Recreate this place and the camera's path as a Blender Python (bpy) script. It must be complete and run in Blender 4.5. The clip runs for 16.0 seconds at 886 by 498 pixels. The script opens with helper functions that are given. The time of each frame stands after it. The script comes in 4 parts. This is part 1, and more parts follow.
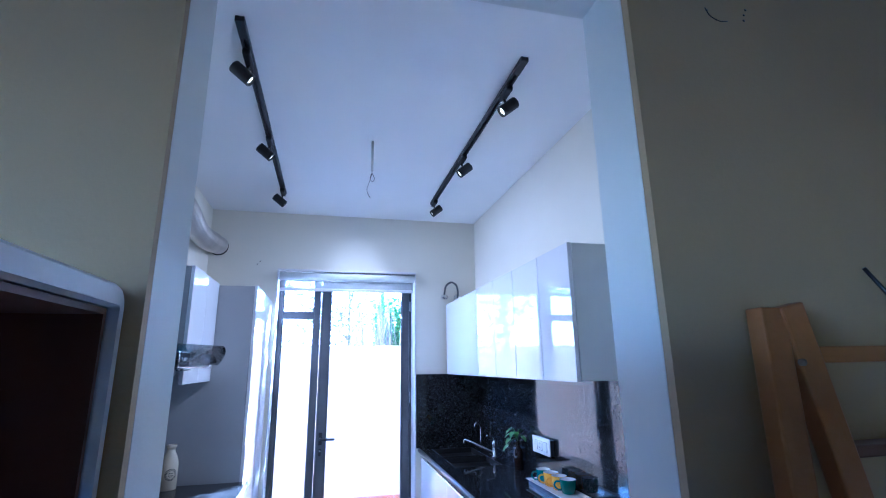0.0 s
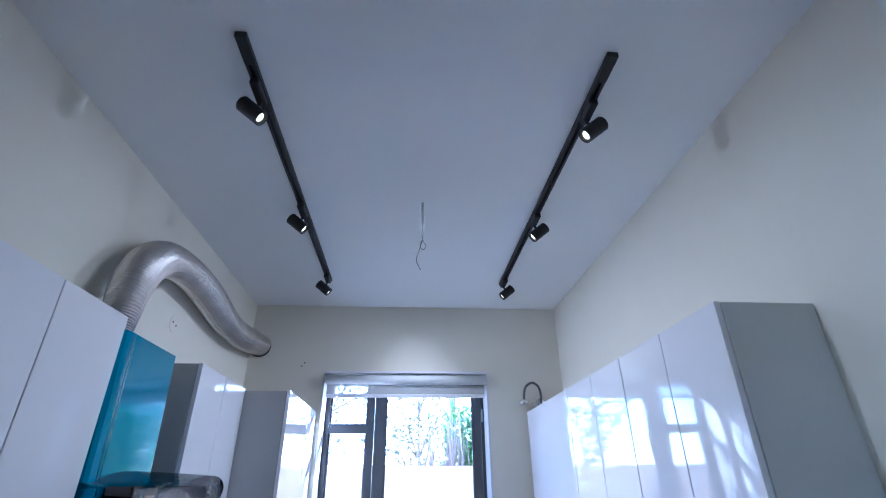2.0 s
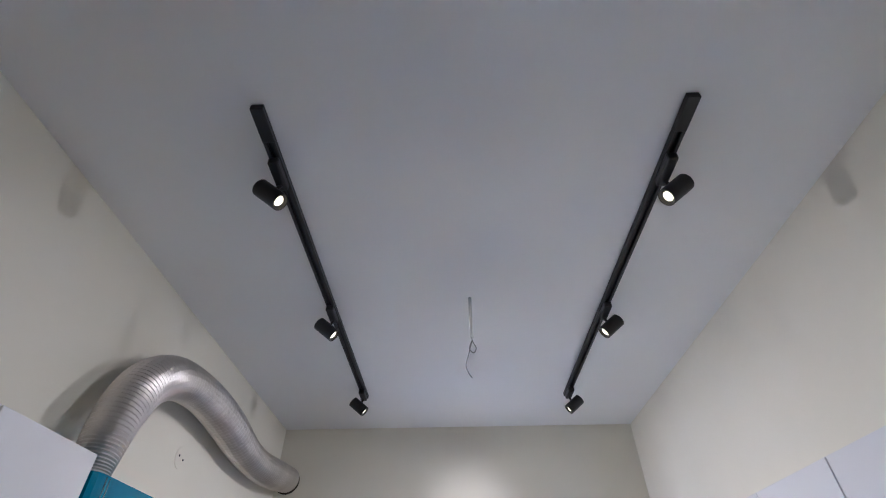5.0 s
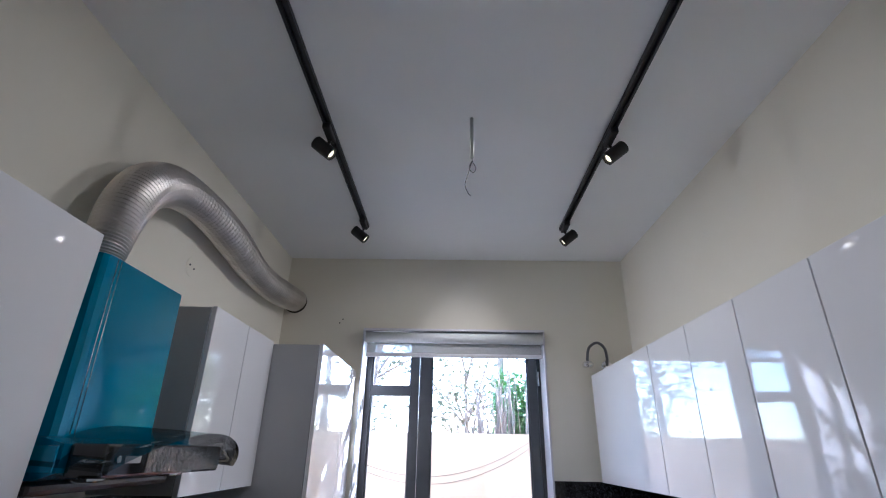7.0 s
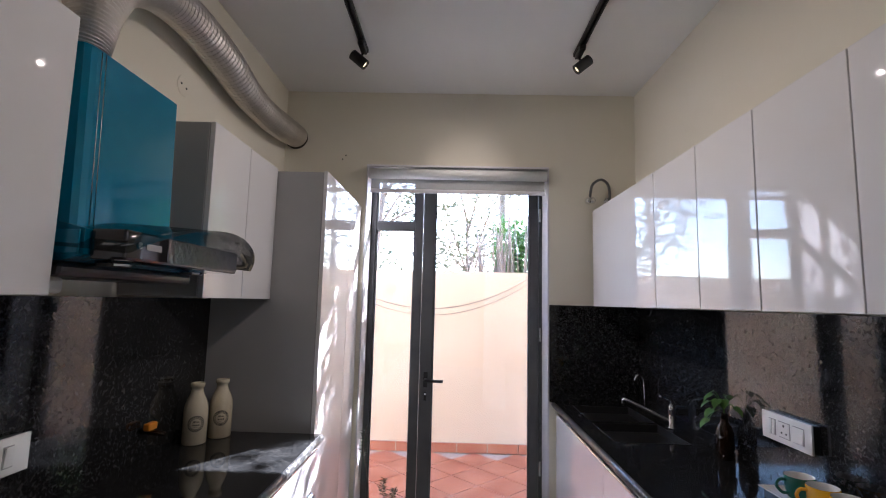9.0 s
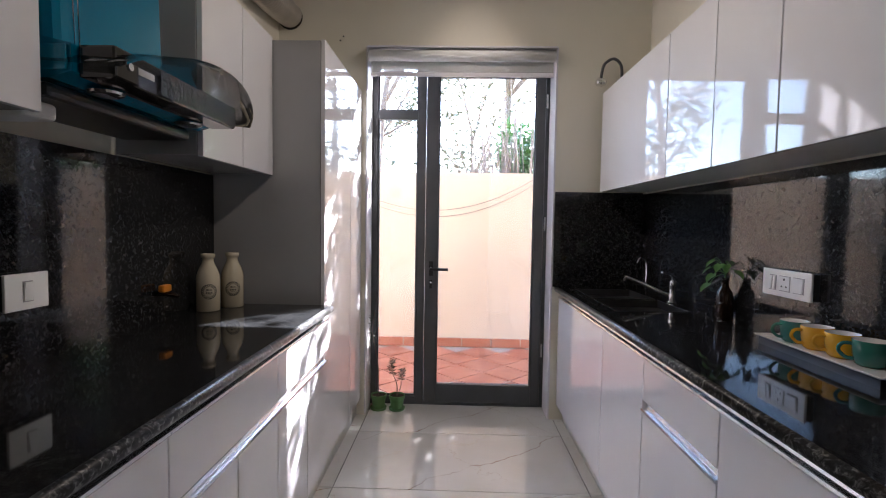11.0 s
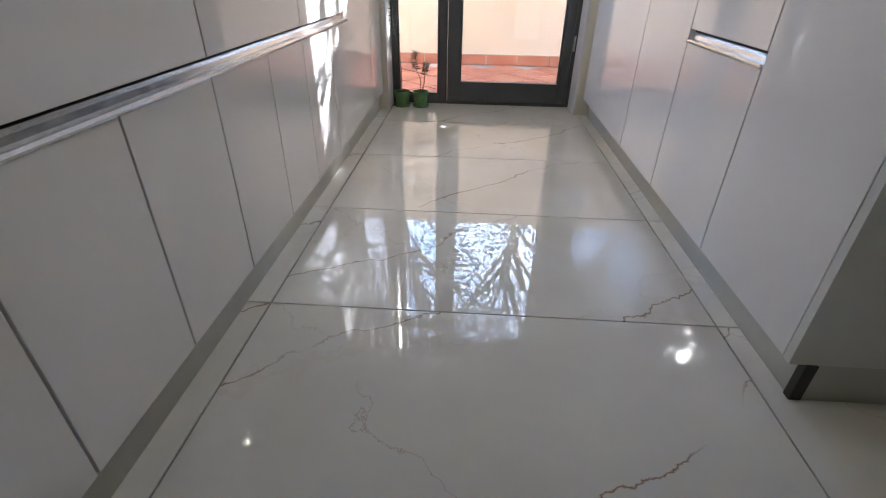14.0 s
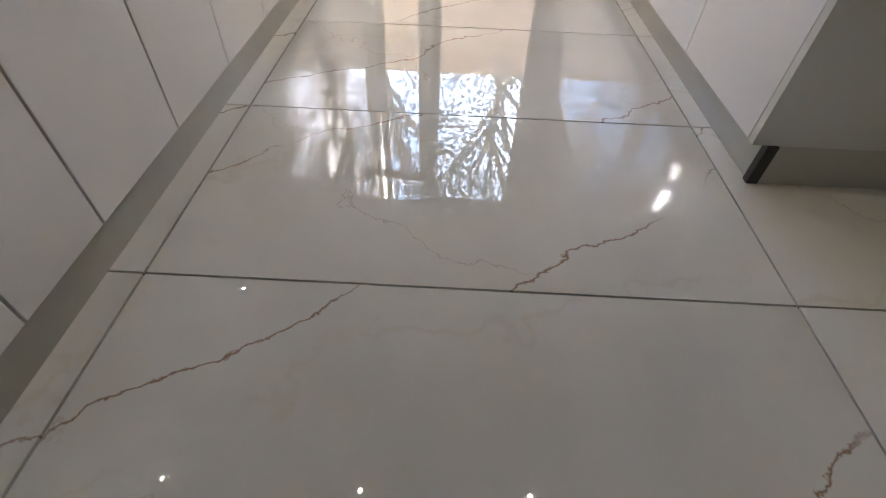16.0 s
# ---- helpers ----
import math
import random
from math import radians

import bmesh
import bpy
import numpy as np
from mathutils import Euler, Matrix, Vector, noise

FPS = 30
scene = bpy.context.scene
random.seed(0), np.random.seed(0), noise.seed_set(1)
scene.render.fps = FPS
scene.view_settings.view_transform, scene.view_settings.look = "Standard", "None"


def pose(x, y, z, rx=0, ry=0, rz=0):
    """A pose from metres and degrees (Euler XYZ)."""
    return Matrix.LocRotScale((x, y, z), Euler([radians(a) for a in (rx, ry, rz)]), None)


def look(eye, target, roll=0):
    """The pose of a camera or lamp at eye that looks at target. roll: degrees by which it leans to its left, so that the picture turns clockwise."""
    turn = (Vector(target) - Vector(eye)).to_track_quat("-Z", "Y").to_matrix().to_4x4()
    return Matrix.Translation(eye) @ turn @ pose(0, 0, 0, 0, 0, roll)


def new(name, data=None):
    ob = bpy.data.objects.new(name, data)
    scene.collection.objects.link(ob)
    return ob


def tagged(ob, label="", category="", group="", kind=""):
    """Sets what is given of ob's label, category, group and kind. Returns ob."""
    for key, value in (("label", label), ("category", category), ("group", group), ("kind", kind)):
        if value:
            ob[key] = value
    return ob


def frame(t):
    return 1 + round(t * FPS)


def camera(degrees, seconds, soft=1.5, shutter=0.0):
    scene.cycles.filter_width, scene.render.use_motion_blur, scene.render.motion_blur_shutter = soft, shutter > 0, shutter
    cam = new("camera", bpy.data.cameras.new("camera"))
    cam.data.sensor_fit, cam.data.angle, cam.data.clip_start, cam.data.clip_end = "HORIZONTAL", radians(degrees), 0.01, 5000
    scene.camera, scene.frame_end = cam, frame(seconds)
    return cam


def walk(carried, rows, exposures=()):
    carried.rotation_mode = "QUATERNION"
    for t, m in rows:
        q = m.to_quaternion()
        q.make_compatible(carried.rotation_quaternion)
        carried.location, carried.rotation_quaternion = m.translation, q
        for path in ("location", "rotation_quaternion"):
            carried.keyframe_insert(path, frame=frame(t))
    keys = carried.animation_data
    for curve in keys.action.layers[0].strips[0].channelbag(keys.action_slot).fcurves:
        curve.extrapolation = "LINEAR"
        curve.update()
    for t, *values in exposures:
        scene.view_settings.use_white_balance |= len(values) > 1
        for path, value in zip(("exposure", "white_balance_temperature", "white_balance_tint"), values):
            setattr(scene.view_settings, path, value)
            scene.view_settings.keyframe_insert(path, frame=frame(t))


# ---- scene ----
cam = camera(86.4, 16.0, soft=1.1)
PATH = [
    (0, (1.748, 0.875, 1.519), (2.201, 2.764, 1.996), -0.8),
    (0.5, (1.849, 1.038, 1.533), (2.178, 2.924, 2.11), -0.0),
    (1, (1.868, 1.177, 1.538), (2.095, 3.037, 2.235), -0.4),
    (1.5, (1.858, 1.344, 1.564), (2.041, 3.164, 2.372), -0.7),
    (2, (1.893, 1.513, 1.581), (2.033, 3.295, 2.477), -0.6),
    (2.5, (1.914, 1.639, 1.626), (1.99, 3.353, 2.655), -1.0),
    (3, (1.866, 1.716, 1.678), (1.896, 3.325, 2.865), -1.2),
    (3.2, (1.851, 1.73, 1.695), (1.875, 3.297, 2.938), -1.1),
    (5.3, (1.882, 1.855, 1.7), (1.847, 3.383, 2.99), -0.6),
    (5.5, (1.886, 1.871, 1.689), (1.848, 3.445, 2.922), -0.6),
    (6, (1.881, 1.906, 1.655), (1.841, 3.579, 2.75), 0.2),
    (6.5, (1.879, 1.926, 1.622), (1.839, 3.683, 2.575), 0.8),
    (7, (1.881, 1.944, 1.582), (1.839, 3.78, 2.375), 1.1),
    (7.5, (1.877, 1.958, 1.562), (1.833, 3.853, 2.201), 1.3),
    (8, (1.872, 1.979, 1.525), (1.828, 3.918, 2.013), 1.2),
    (8.5, (1.876, 1.996, 1.479), (1.832, 3.964, 1.832), 1.3),
    (9, (1.871, 2.002, 1.447), (1.829, 3.989, 1.669), 1.4),
    (9.2, (1.873, 2.005, 1.431), (1.827, 3.996, 1.607), 1.4),
    (11.3, (1.871, 2.031, 1.196), (1.818, 4.025, 1.051), 0.9),
    (11.5, (1.867, 2.029, 1.175), (1.81, 4.02, 0.997), 1.0),
    (12, (1.868, 2.022, 1.096), (1.796, 3.998, 0.795), 1.1),
    (12.5, (1.853, 2.011, 1.012), (1.761, 3.953, 0.541), 1.2),
    (13, (1.842, 1.997, 0.915), (1.731, 3.875, 0.237), 1.1),
    (13.5, (1.849, 1.978, 0.856), (1.74, 3.788, 0.013), 1.0),
    (14, (1.846, 1.952, 0.799), (1.747, 3.664, -0.23), 1.0),
    (14.5, (1.846, 1.924, 0.759), (1.755, 3.529, -0.431), 1.1),
    (15, (1.853, 1.883, 0.718), (1.791, 3.376, -0.611), 1.6),
    (15.5, (1.86, 1.837, 0.682), (1.825, 3.249, -0.734), 2.2),
    (16, (1.865, 1.81, 0.67), (1.855, 3.193, -0.775), 2.6),
]
EXPOSURES = [
    (0.0, 4.88, 3800, 17), (0.5, 4.78, 3800, 17), (1.0, 4.61, 3800, 17), (1.5, 4.48, 3950, 15), (2.0, 4.40, 4150, 15), (3.2, 4.43, 4650, 16), (5.3, 4.48, 4900, 17),
    (6.0, 4.30, 4900, 17), (7.0, 3.92, 4900, 15), (8.0, 3.72, 5150, 16), (9.0, 3.74, 5600, 19), (11.3, 3.79, 5750, 17), (12.0, 3.74, 5700, 14), (13.0, 3.89, 5600, 12), (14.0, 3.99, 5800, 11), (15.0, 4.39, 6050, 12), (16.0, 4.44, 6250, 13),
]
walk(cam, [(t, look(eye, target, roll)) for t, eye, target, roll in PATH], EXPOSURES)

# ---- light ----
SUN_DIR = Vector((0.70, 1.0, 0.87)).normalized()
world = bpy.data.worlds.new("sky")
scene.world = world
world.use_nodes = True
wn = world.node_tree.nodes
sky = wn.new("ShaderNodeTexSky")
sky.sky_type = "NISHITA"
sky.sun_disc = False
sky.sun_elevation = math.asin(SUN_DIR.z)
sky.sun_rotation = math.atan2(SUN_DIR.x, SUN_DIR.y)
wn["Background"].inputs["Strength"].default_value = 0.15
world.node_tree.links.new(sky.outputs[0], wn["Background"].inputs["Color"])
sun_data = bpy.data.lights.new("sun", "SUN")
sun_data.energy, sun_data.angle, sun_data.color = 5.0, radians(0.5), (1.0, 0.95, 0.87)
sun = new("sun", sun_data)
sun.matrix_world = look(SUN_DIR * 30, (0, 0, 0))


# ---- materials ----
def material(name, color, rough=0.5, metal=0.0, second=None, scale=8.0, fine=120.0, bump=0.0, bump_scale=None, coat=0.0,
             rough_var=0.0, contrast=(0.35, 0.65), mix=1.0):
    """Principled material with two scales of variation: patches between color and second, and a fine grain in the relief."""
    m = bpy.data.materials.new(name)
    m.use_nodes = True
    nt = m.node_tree
    n, l = nt.nodes, nt.links
    p = n["Principled BSDF"]
    p.inputs["Base Color"].default_value = (*color, 1)
    p.inputs["Roughness"].default_value = rough
    p.inputs["Metallic"].default_value = metal
    p.inputs["Coat Weight"].default_value = coat
    p.inputs["Coat Roughness"].default_value = 0.03
    co = n.new("ShaderNodeNewGeometry")
    big = n.new("ShaderNodeTexNoise")
    big.inputs["Scale"].default_value, big.inputs["Detail"].default_value = scale, 6
    l.new(co.outputs["Position"], big.inputs["Vector"])
    if second:
        ramp = n.new("ShaderNodeValToRGB")
        ramp.color_ramp.elements[0].position, ramp.color_ramp.elements[1].position = contrast
        ramp.color_ramp.elements[0].color, ramp.color_ramp.elements[1].color = (*color, 1), (*second, 1)
        l.new(big.outputs["Fac"], ramp.inputs["Fac"])
        l.new(ramp.outputs["Color"], p.inputs["Base Color"])
    if rough_var:
        mr = n.new("ShaderNodeMapRange")
        mr.inputs["To Min"].default_value, mr.inputs["To Max"].default_value = max(0.0, rough - rough_var), rough + rough_var
        l.new(big.outputs["Fac"], mr.inputs["Value"])
        l.new(mr.outputs["Result"], p.inputs["Roughness"])
    if bump:
        tex = n.new("ShaderNodeTexNoise")
        tex.inputs["Scale"].default_value, tex.inputs["Detail"].default_value = bump_scale or fine, 3
        l.new(co.outputs["Position"], tex.inputs["Vector"])
        b = n.new("ShaderNodeBump")
        b.inputs["Strength"].default_value, b.inputs["Distance"].default_value = bump, 0.01
        l.new(tex.outputs["Fac"], b.inputs["Height"])
        l.new(b.outputs["Normal"], p.inputs["Normal"])
    return m


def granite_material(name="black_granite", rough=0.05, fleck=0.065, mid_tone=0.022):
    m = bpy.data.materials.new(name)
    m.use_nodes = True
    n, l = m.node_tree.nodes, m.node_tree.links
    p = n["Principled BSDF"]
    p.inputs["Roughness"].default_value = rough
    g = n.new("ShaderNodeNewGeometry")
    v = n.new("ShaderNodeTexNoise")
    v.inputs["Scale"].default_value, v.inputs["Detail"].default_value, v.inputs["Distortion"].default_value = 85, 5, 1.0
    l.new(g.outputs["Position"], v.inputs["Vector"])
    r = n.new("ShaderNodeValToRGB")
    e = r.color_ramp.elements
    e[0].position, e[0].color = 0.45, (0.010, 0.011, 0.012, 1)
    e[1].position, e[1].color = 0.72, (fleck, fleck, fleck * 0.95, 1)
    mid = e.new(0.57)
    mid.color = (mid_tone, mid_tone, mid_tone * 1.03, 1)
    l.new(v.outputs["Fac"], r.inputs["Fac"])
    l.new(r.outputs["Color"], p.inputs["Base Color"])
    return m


def marble_material():
    """Polished cream tile with thin brown veins that differ from tile to tile."""
    m = bpy.data.materials.new("polished_marble_tile")
    m.use_nodes = True
    n, l = m.node_tree.nodes, m.node_tree.links
    p = n["Principled BSDF"]
    p.inputs["Roughness"].default_value = 0.012
    p.inputs["IOR"].default_value = 1.55
    g = n.new("ShaderNodeNewGeometry")
    info = n.new("ShaderNodeObjectInfo")
    comb = n.new("ShaderNodeCombineXYZ")
    mul = n.new("ShaderNodeMath")
    mul.operation, mul.inputs[1].default_value = "MULTIPLY", 37.0
    l.new(info.outputs["Random"], mul.inputs[0])
    l.new(mul.outputs[0], comb.inputs["X"])
    l.new(mul.outputs[0], comb.inputs["Z"])
    add = n.new("ShaderNodeVectorMath")
    l.new(g.outputs["Position"], add.inputs[0])
    l.new(comb.outputs[0], add.inputs[1])

    def vein(period, width, seed, angle, wander):
        """Thin crack-like lines that run at an angle and wander; strength 0 to 1."""
        mp = n.new("ShaderNodeMapping")
        mp.inputs["Rotation"].default_value = (0, 0, radians(angle))
        mp.inputs["Location"].default_value = (seed, seed * 2, 0)
        l.new(add.outputs[0], mp.inputs["Vector"])
        t = n.new("ShaderNodeTexNoise")
        t.inputs["Scale"].default_value, t.inputs["Detail"].default_value, t.inputs["Roughness"].default_value = 2.2, 8, 0.6
        l.new(mp.outputs[0], t.inputs["Vector"])
        sx = n.new("ShaderNodeSeparateXYZ")
        l.new(mp.outputs[0], sx.inputs[0])
        w = n.new("ShaderNodeMath")
        w.operation, w.inputs[1].default_value = "MULTIPLY_ADD", wander
        l.new(t.outputs["Fac"], w.inputs[0])
        l.new(sx.outputs["Y"], w.inputs[2])
        pp = n.new("ShaderNodeMath")
        pp.operation, pp.inputs[1].default_value = "PINGPONG", period
        l.new(w.outputs[0], pp.inputs[0])
        r = n.new("ShaderNodeMapRange")
        r.inputs["From Min"].default_value, r.inputs["From Max"].default_value = 0.0, width
        r.inputs["To Min"].default_value, r.inputs["To Max"].default_value = 1.0, 0.0
        l.new(pp.outputs[0], r.inputs["Value"])
        f = n.new("ShaderNodeTexNoise")
        f.inputs["Scale"].default_value, f.inputs["Detail"].default_value = 2.6, 3
        l.new(mp.outputs[0], f.inputs["Vector"])
        fr = n.new("ShaderNodeMapRange")
        fr.inputs["From Min"].default_value, fr.inputs["From Max"].default_value = 0.36, 0.50
        l.new(f.outputs["Fac"], fr.inputs["Value"])
        o = n.new("ShaderNodeMath")
        o.operation = "MULTIPLY"
        l.new(r.outputs[0], o.inputs[0])
        l.new(fr.outputs[0], o.inputs[1])
        return o.outputs[0]
    cloud = n.new("ShaderNodeTexNoise")
    cloud.inputs["Scale"].default_value, cloud.inputs["Detail"].default_value = 2.5, 5
    l.new(add.outputs[0], cloud.inputs["Vector"])
    base = n.new("ShaderNodeValToRGB")
    base.color_ramp.elements[0].position, base.color_ramp.elements[0].color = 0.3, (0.60, 0.585, 0.545, 1)
    base.color_ramp.elements[1].position, base.color_ramp.elements[1].color = 0.7, (0.70, 0.69, 0.655, 1)
    l.new(cloud.outputs["Fac"], base.inputs["Fac"])
    last = base.outputs["Color"]
    for period, width, seed, angle, colour, weight, wander in ((0.32, 0.0042, 3.1, -36, (0.24, 0.13, 0.07, 1), 0.95, 0.30), (0.37, 0.014, 9.4, -30, (0.58, 0.52, 0.44, 1), 0.45, 0.7), (0.55, 0.0025, 5.7, 40, (0.36, 0.26, 0.19, 1), 0.6, 0.5)):
        mixn = n.new("ShaderNodeMixRGB")
        mixn.inputs["Color2"].default_value = colour
        w = n.new("ShaderNodeMath")
        w.operation, w.inputs[1].default_value = "MULTIPLY", weight
        l.new(vein(period, width, seed, angle, wander), w.inputs[0])
        l.new(w.outputs[0], mixn.inputs["Fac"])
        l.new(last, mixn.inputs["Color1"])
        last = mixn.outputs["Color"]
    l.new(last, p.inputs["Base Color"])
    # a faint waviness in the polish
    wv = n.new("ShaderNodeTexNoise")
    wv.inputs["Scale"].default_value = 9
    l.new(g.outputs["Position"], wv.inputs["Vector"])
    b = n.new("ShaderNodeBump")
    b.inputs["Strength"].default_value, b.inputs["Distance"].default_value = 0.004, 0.01
    l.new(wv.outputs["Fac"], b.inputs["Height"])
    l.new(b.outputs["Normal"], p.inputs["Normal"])
    return m


def glass_material(name, tint=(0.96, 0.98, 0.98)):
    m = bpy.data.materials.new(name)
    m.use_nodes = True
    n, l = m.node_tree.nodes, m.node_tree.links
    n.remove(n["Principled BSDF"])
    tr, gl, mx, fr = n.new("ShaderNodeBsdfTransparent"), n.new("ShaderNodeBsdfGlossy"), n.new("ShaderNodeMixShader"), n.new("ShaderNodeFresnel")
    tr.inputs["Color"].default_value = (*tint, 1)
    gl.inputs["Roughness"].default_value = 0.0
    fr.inputs["IOR"].default_value = 1.5
    l.new(fr.outputs[0], mx.inputs[0])
    l.new(tr.outputs[0], mx.inputs[1])
    l.new(gl.outputs[0], mx.inputs[2])
    l.new(mx.outputs[0], n["Material Output"].inputs["Surface"])
    return m


def emitter(name, color, strength):
    m = bpy.data.materials.new(name)
    m.use_nodes = True
    p = m.node_tree.nodes["Principled BSDF"]
    p.inputs["Emission Color"].default_value = (*color, 1)
    p.inputs["Emission Strength"].default_value = strength
    return m


WALL = material("cream_wall_paint", (0.75, 0.71, 0.60), 0.6, second=(0.72, 0.68, 0.57), scale=1.5, bump=0.05, bump_scale=160)
CEIL = material("white_ceiling_paint", (0.86, 0.85, 0.83), 0.65, second=(0.83, 0.82, 0.80), scale=1.2, bump=0.04, bump_scale=140)
JAMB = material("pale_jamb_paint", (0.74, 0.74, 0.70), 0.55, second=(0.70, 0.70, 0.66), scale=2, bump=0.05, bump_scale=150)
# The hall's warmer light is put into this tan wall colour.
HALL = material("hall_wall_warm_tint", (0.43, 0.31, 0.155), 0.65, second=(0.39, 0.28, 0.14), scale=1.6, bump=0.06, bump_scale=150)
LACQUER = material("white_gloss_lacquer", (0.76, 0.75, 0.76), 0.04, second=(0.73, 0.72, 0.73), scale=0.8, bump=0.04, bump_scale=5)
CARCASS = material("grey_laminate", (0.40, 0.395, 0.395), 0.14, second=(0.375, 0.37, 0.37), scale=3, bump=0.02, bump_scale=90)
CARCASS_PALE = material("pale_laminate", (0.62, 0.62, 0.60), 0.35, second=(0.58, 0.58, 0.56), scale=3, bump=0.02, bump_scale=90)
ALU = material("anodised_aluminium", (0.74, 0.75, 0.77), 0.22, 1.0, scale=40, rough_var=0.08)
KICK = material("brushed_kick_plate", (0.50, 0.50, 0.47), 0.42, 0.8, scale=30, rough_var=0.1)
GRANITE = granite_material()
# Rougher granite copy; its brighter flecks stand in for light on the nose.
GRANITE_LIT_EDGE = granite_material("lit_granite_edge", 0.28, 0.34, 0.06)
MARBLE = marble_material()
GROUT = material("dark_grout", (0.03, 0.027, 0.024), 0.9, second=(0.05, 0.045, 0.04), scale=30)
FRAME = material("grey_powder_coat", (0.075, 0.078, 0.082), 0.4, second=(0.09, 0.092, 0.095), scale=6, bump=0.03, bump_scale=300)
BLACK = material("black_powder_coat", (0.012, 0.012, 0.013), 0.42, second=(0.018, 0.018, 0.02), scale=12, bump=0.03, bump_scale=300)
BLACKP = material("black_plastic", (0.015, 0.015, 0.016), 0.3, second=(0.02, 0.02, 0.02), scale=20)
TEAL = material("teal_steel", (0.0, 0.21, 0.36), 0.12, 0.3, second=(0.0, 0.19, 0.33), scale=2, coat=0.35)
FILM = material("crinkled_blue_film", (0.0, 0.15, 0.27), 0.12, 0.3, second=(0.0, 0.19, 0.33), scale=6, bump=0.35, bump_scale=35)
BLACKGLASS = material("black_glass", (0.008, 0.008, 0.009), 0.04, second=(0.011, 0.011, 0.012), scale=15, coat=0.3)
WRINKLE = material("wrinkled_clear_film", (0.016, 0.02, 0.02), 0.06, second=(0.022, 0.026, 0.026), scale=20, bump=1.0, bump_scale=45, coat=0.3)
CHROME = material("chrome", (0.8, 0.8, 0.8), 0.06, 1.0, scale=30, rough_var=0.03)
# Slight brown tint puts the surroundings' reflected tone into the foil colour.
FOIL = material("aluminium_foil_duct", (0.62, 0.585, 0.55), 0.33, 0.9, second=(0.53, 0.50, 0.47), scale=9, bump=0.25, bump_scale=60)
WHITEP = material("white_plastic", (0.80, 0.80, 0.78), 0.3, second=(0.78, 0.78, 0.76), scale=20)
BLIND = material("white_blind_fabric", (0.76, 0.76, 0.75), 0.7, second=(0.72, 0.72, 0.71), scale=14, bump=0.1, bump_scale=500)
CERAMIC = material("cream_ceramic", (0.66, 0.59, 0.44), 0.25, second=(0.62, 0.55, 0.40), scale=10, coat=0.4)
INK = material("dark_print", (0.05, 0.05, 0.05), 0.5)
YELLOW = material("yellow_glaze", (0.75, 0.42, 0.015), 0.2, second=(0.70, 0.38, 0.01), scale=15, coat=0.4)
GREENCUP = material("teal_green_glaze", (0.02, 0.17, 0.13), 0.2, second=(0.02, 0.14, 0.11), scale=15, coat=0.4)
PORCELAIN = material("white_porcelain", (0.8, 0.79, 0.76), 0.15, second=(0.77, 0.76, 0.73), scale=10, coat=0.3)
POT = material("green_plastic_pot", (0.10, 0.22, 0.07), 0.45, second=(0.12, 0.25, 0.09), scale=25)
SOIL = material("potting_soil", (0.05, 0.035, 0.025), 0.95, second=(0.08, 0.06, 0.04), scale=70, bump=0.6, bump_scale=120)
LEAF = material("green_leaf", (0.06, 0.15, 0.03), 0.35, second=(0.09, 0.20, 0.04), scale=30)
LEAF_DARK = material("dark_leaf", (0.035, 0.06, 0.03), 0.45, second=(0.06, 0.085, 0.045), scale=30)
LEAF_PALE = material("pale_dusty_leaf", (0.075, 0.08, 0.04), 0.5, second=(0.12, 0.12, 0.065), scale=6)
BARK = material("dry_bark", (0.17, 0.12, 0.09), 0.85, second=(0.26, 0.20, 0.16), scale=12, bump=0.5, bump_scale=40)
BROWNGLASS = material("brown_glass", (0.02, 0.009, 0.004), 0.05, scale=10, coat=0.3)
OUTWALL = material("peach_render", (0.50, 0.325, 0.20), 0.85, second=(0.54, 0.37, 0.245), scale=1.1, bump=0.15, bump_scale=90, contrast=(0.3, 0.75))
TERRA = material("terracotta_tile", (0.30, 0.075, 0.03), 0.5, second=(0.38, 0.125, 0.06), scale=5, bump=0.1, bump_scale=60)
MORTAR = material("pale_mortar", (0.42, 0.30, 0.22), 0.9, second=(0.34, 0.24, 0.18), scale=30)
WOOD = material("honey_wood", (0.42, 0.18, 0.042), 0.45, second=(0.31, 0.12, 0.03), scale=7, bump=0.08, bump_scale=70)
WOOD_DARK = material("dark_brown_board", (0.10, 0.042, 0.022), 0.5, second=(0.12, 0.05, 0.028), scale=5)
WHITEFRAME = material("white_gloss_frame", (0.72, 0.70, 0.72), 0.3, second=(0.68, 0.66, 0.68), scale=4)
EARTH = material("garden_earth", (0.16, 0.12, 0.08), 0.95, second=(0.10, 0.10, 0.05), scale=3, bump=0.4, bump_scale=20)
GLASS = glass_material("clear_glass")
SMOKE = glass_material("smoked_hood_glass", (0.38, 0.42, 0.43))
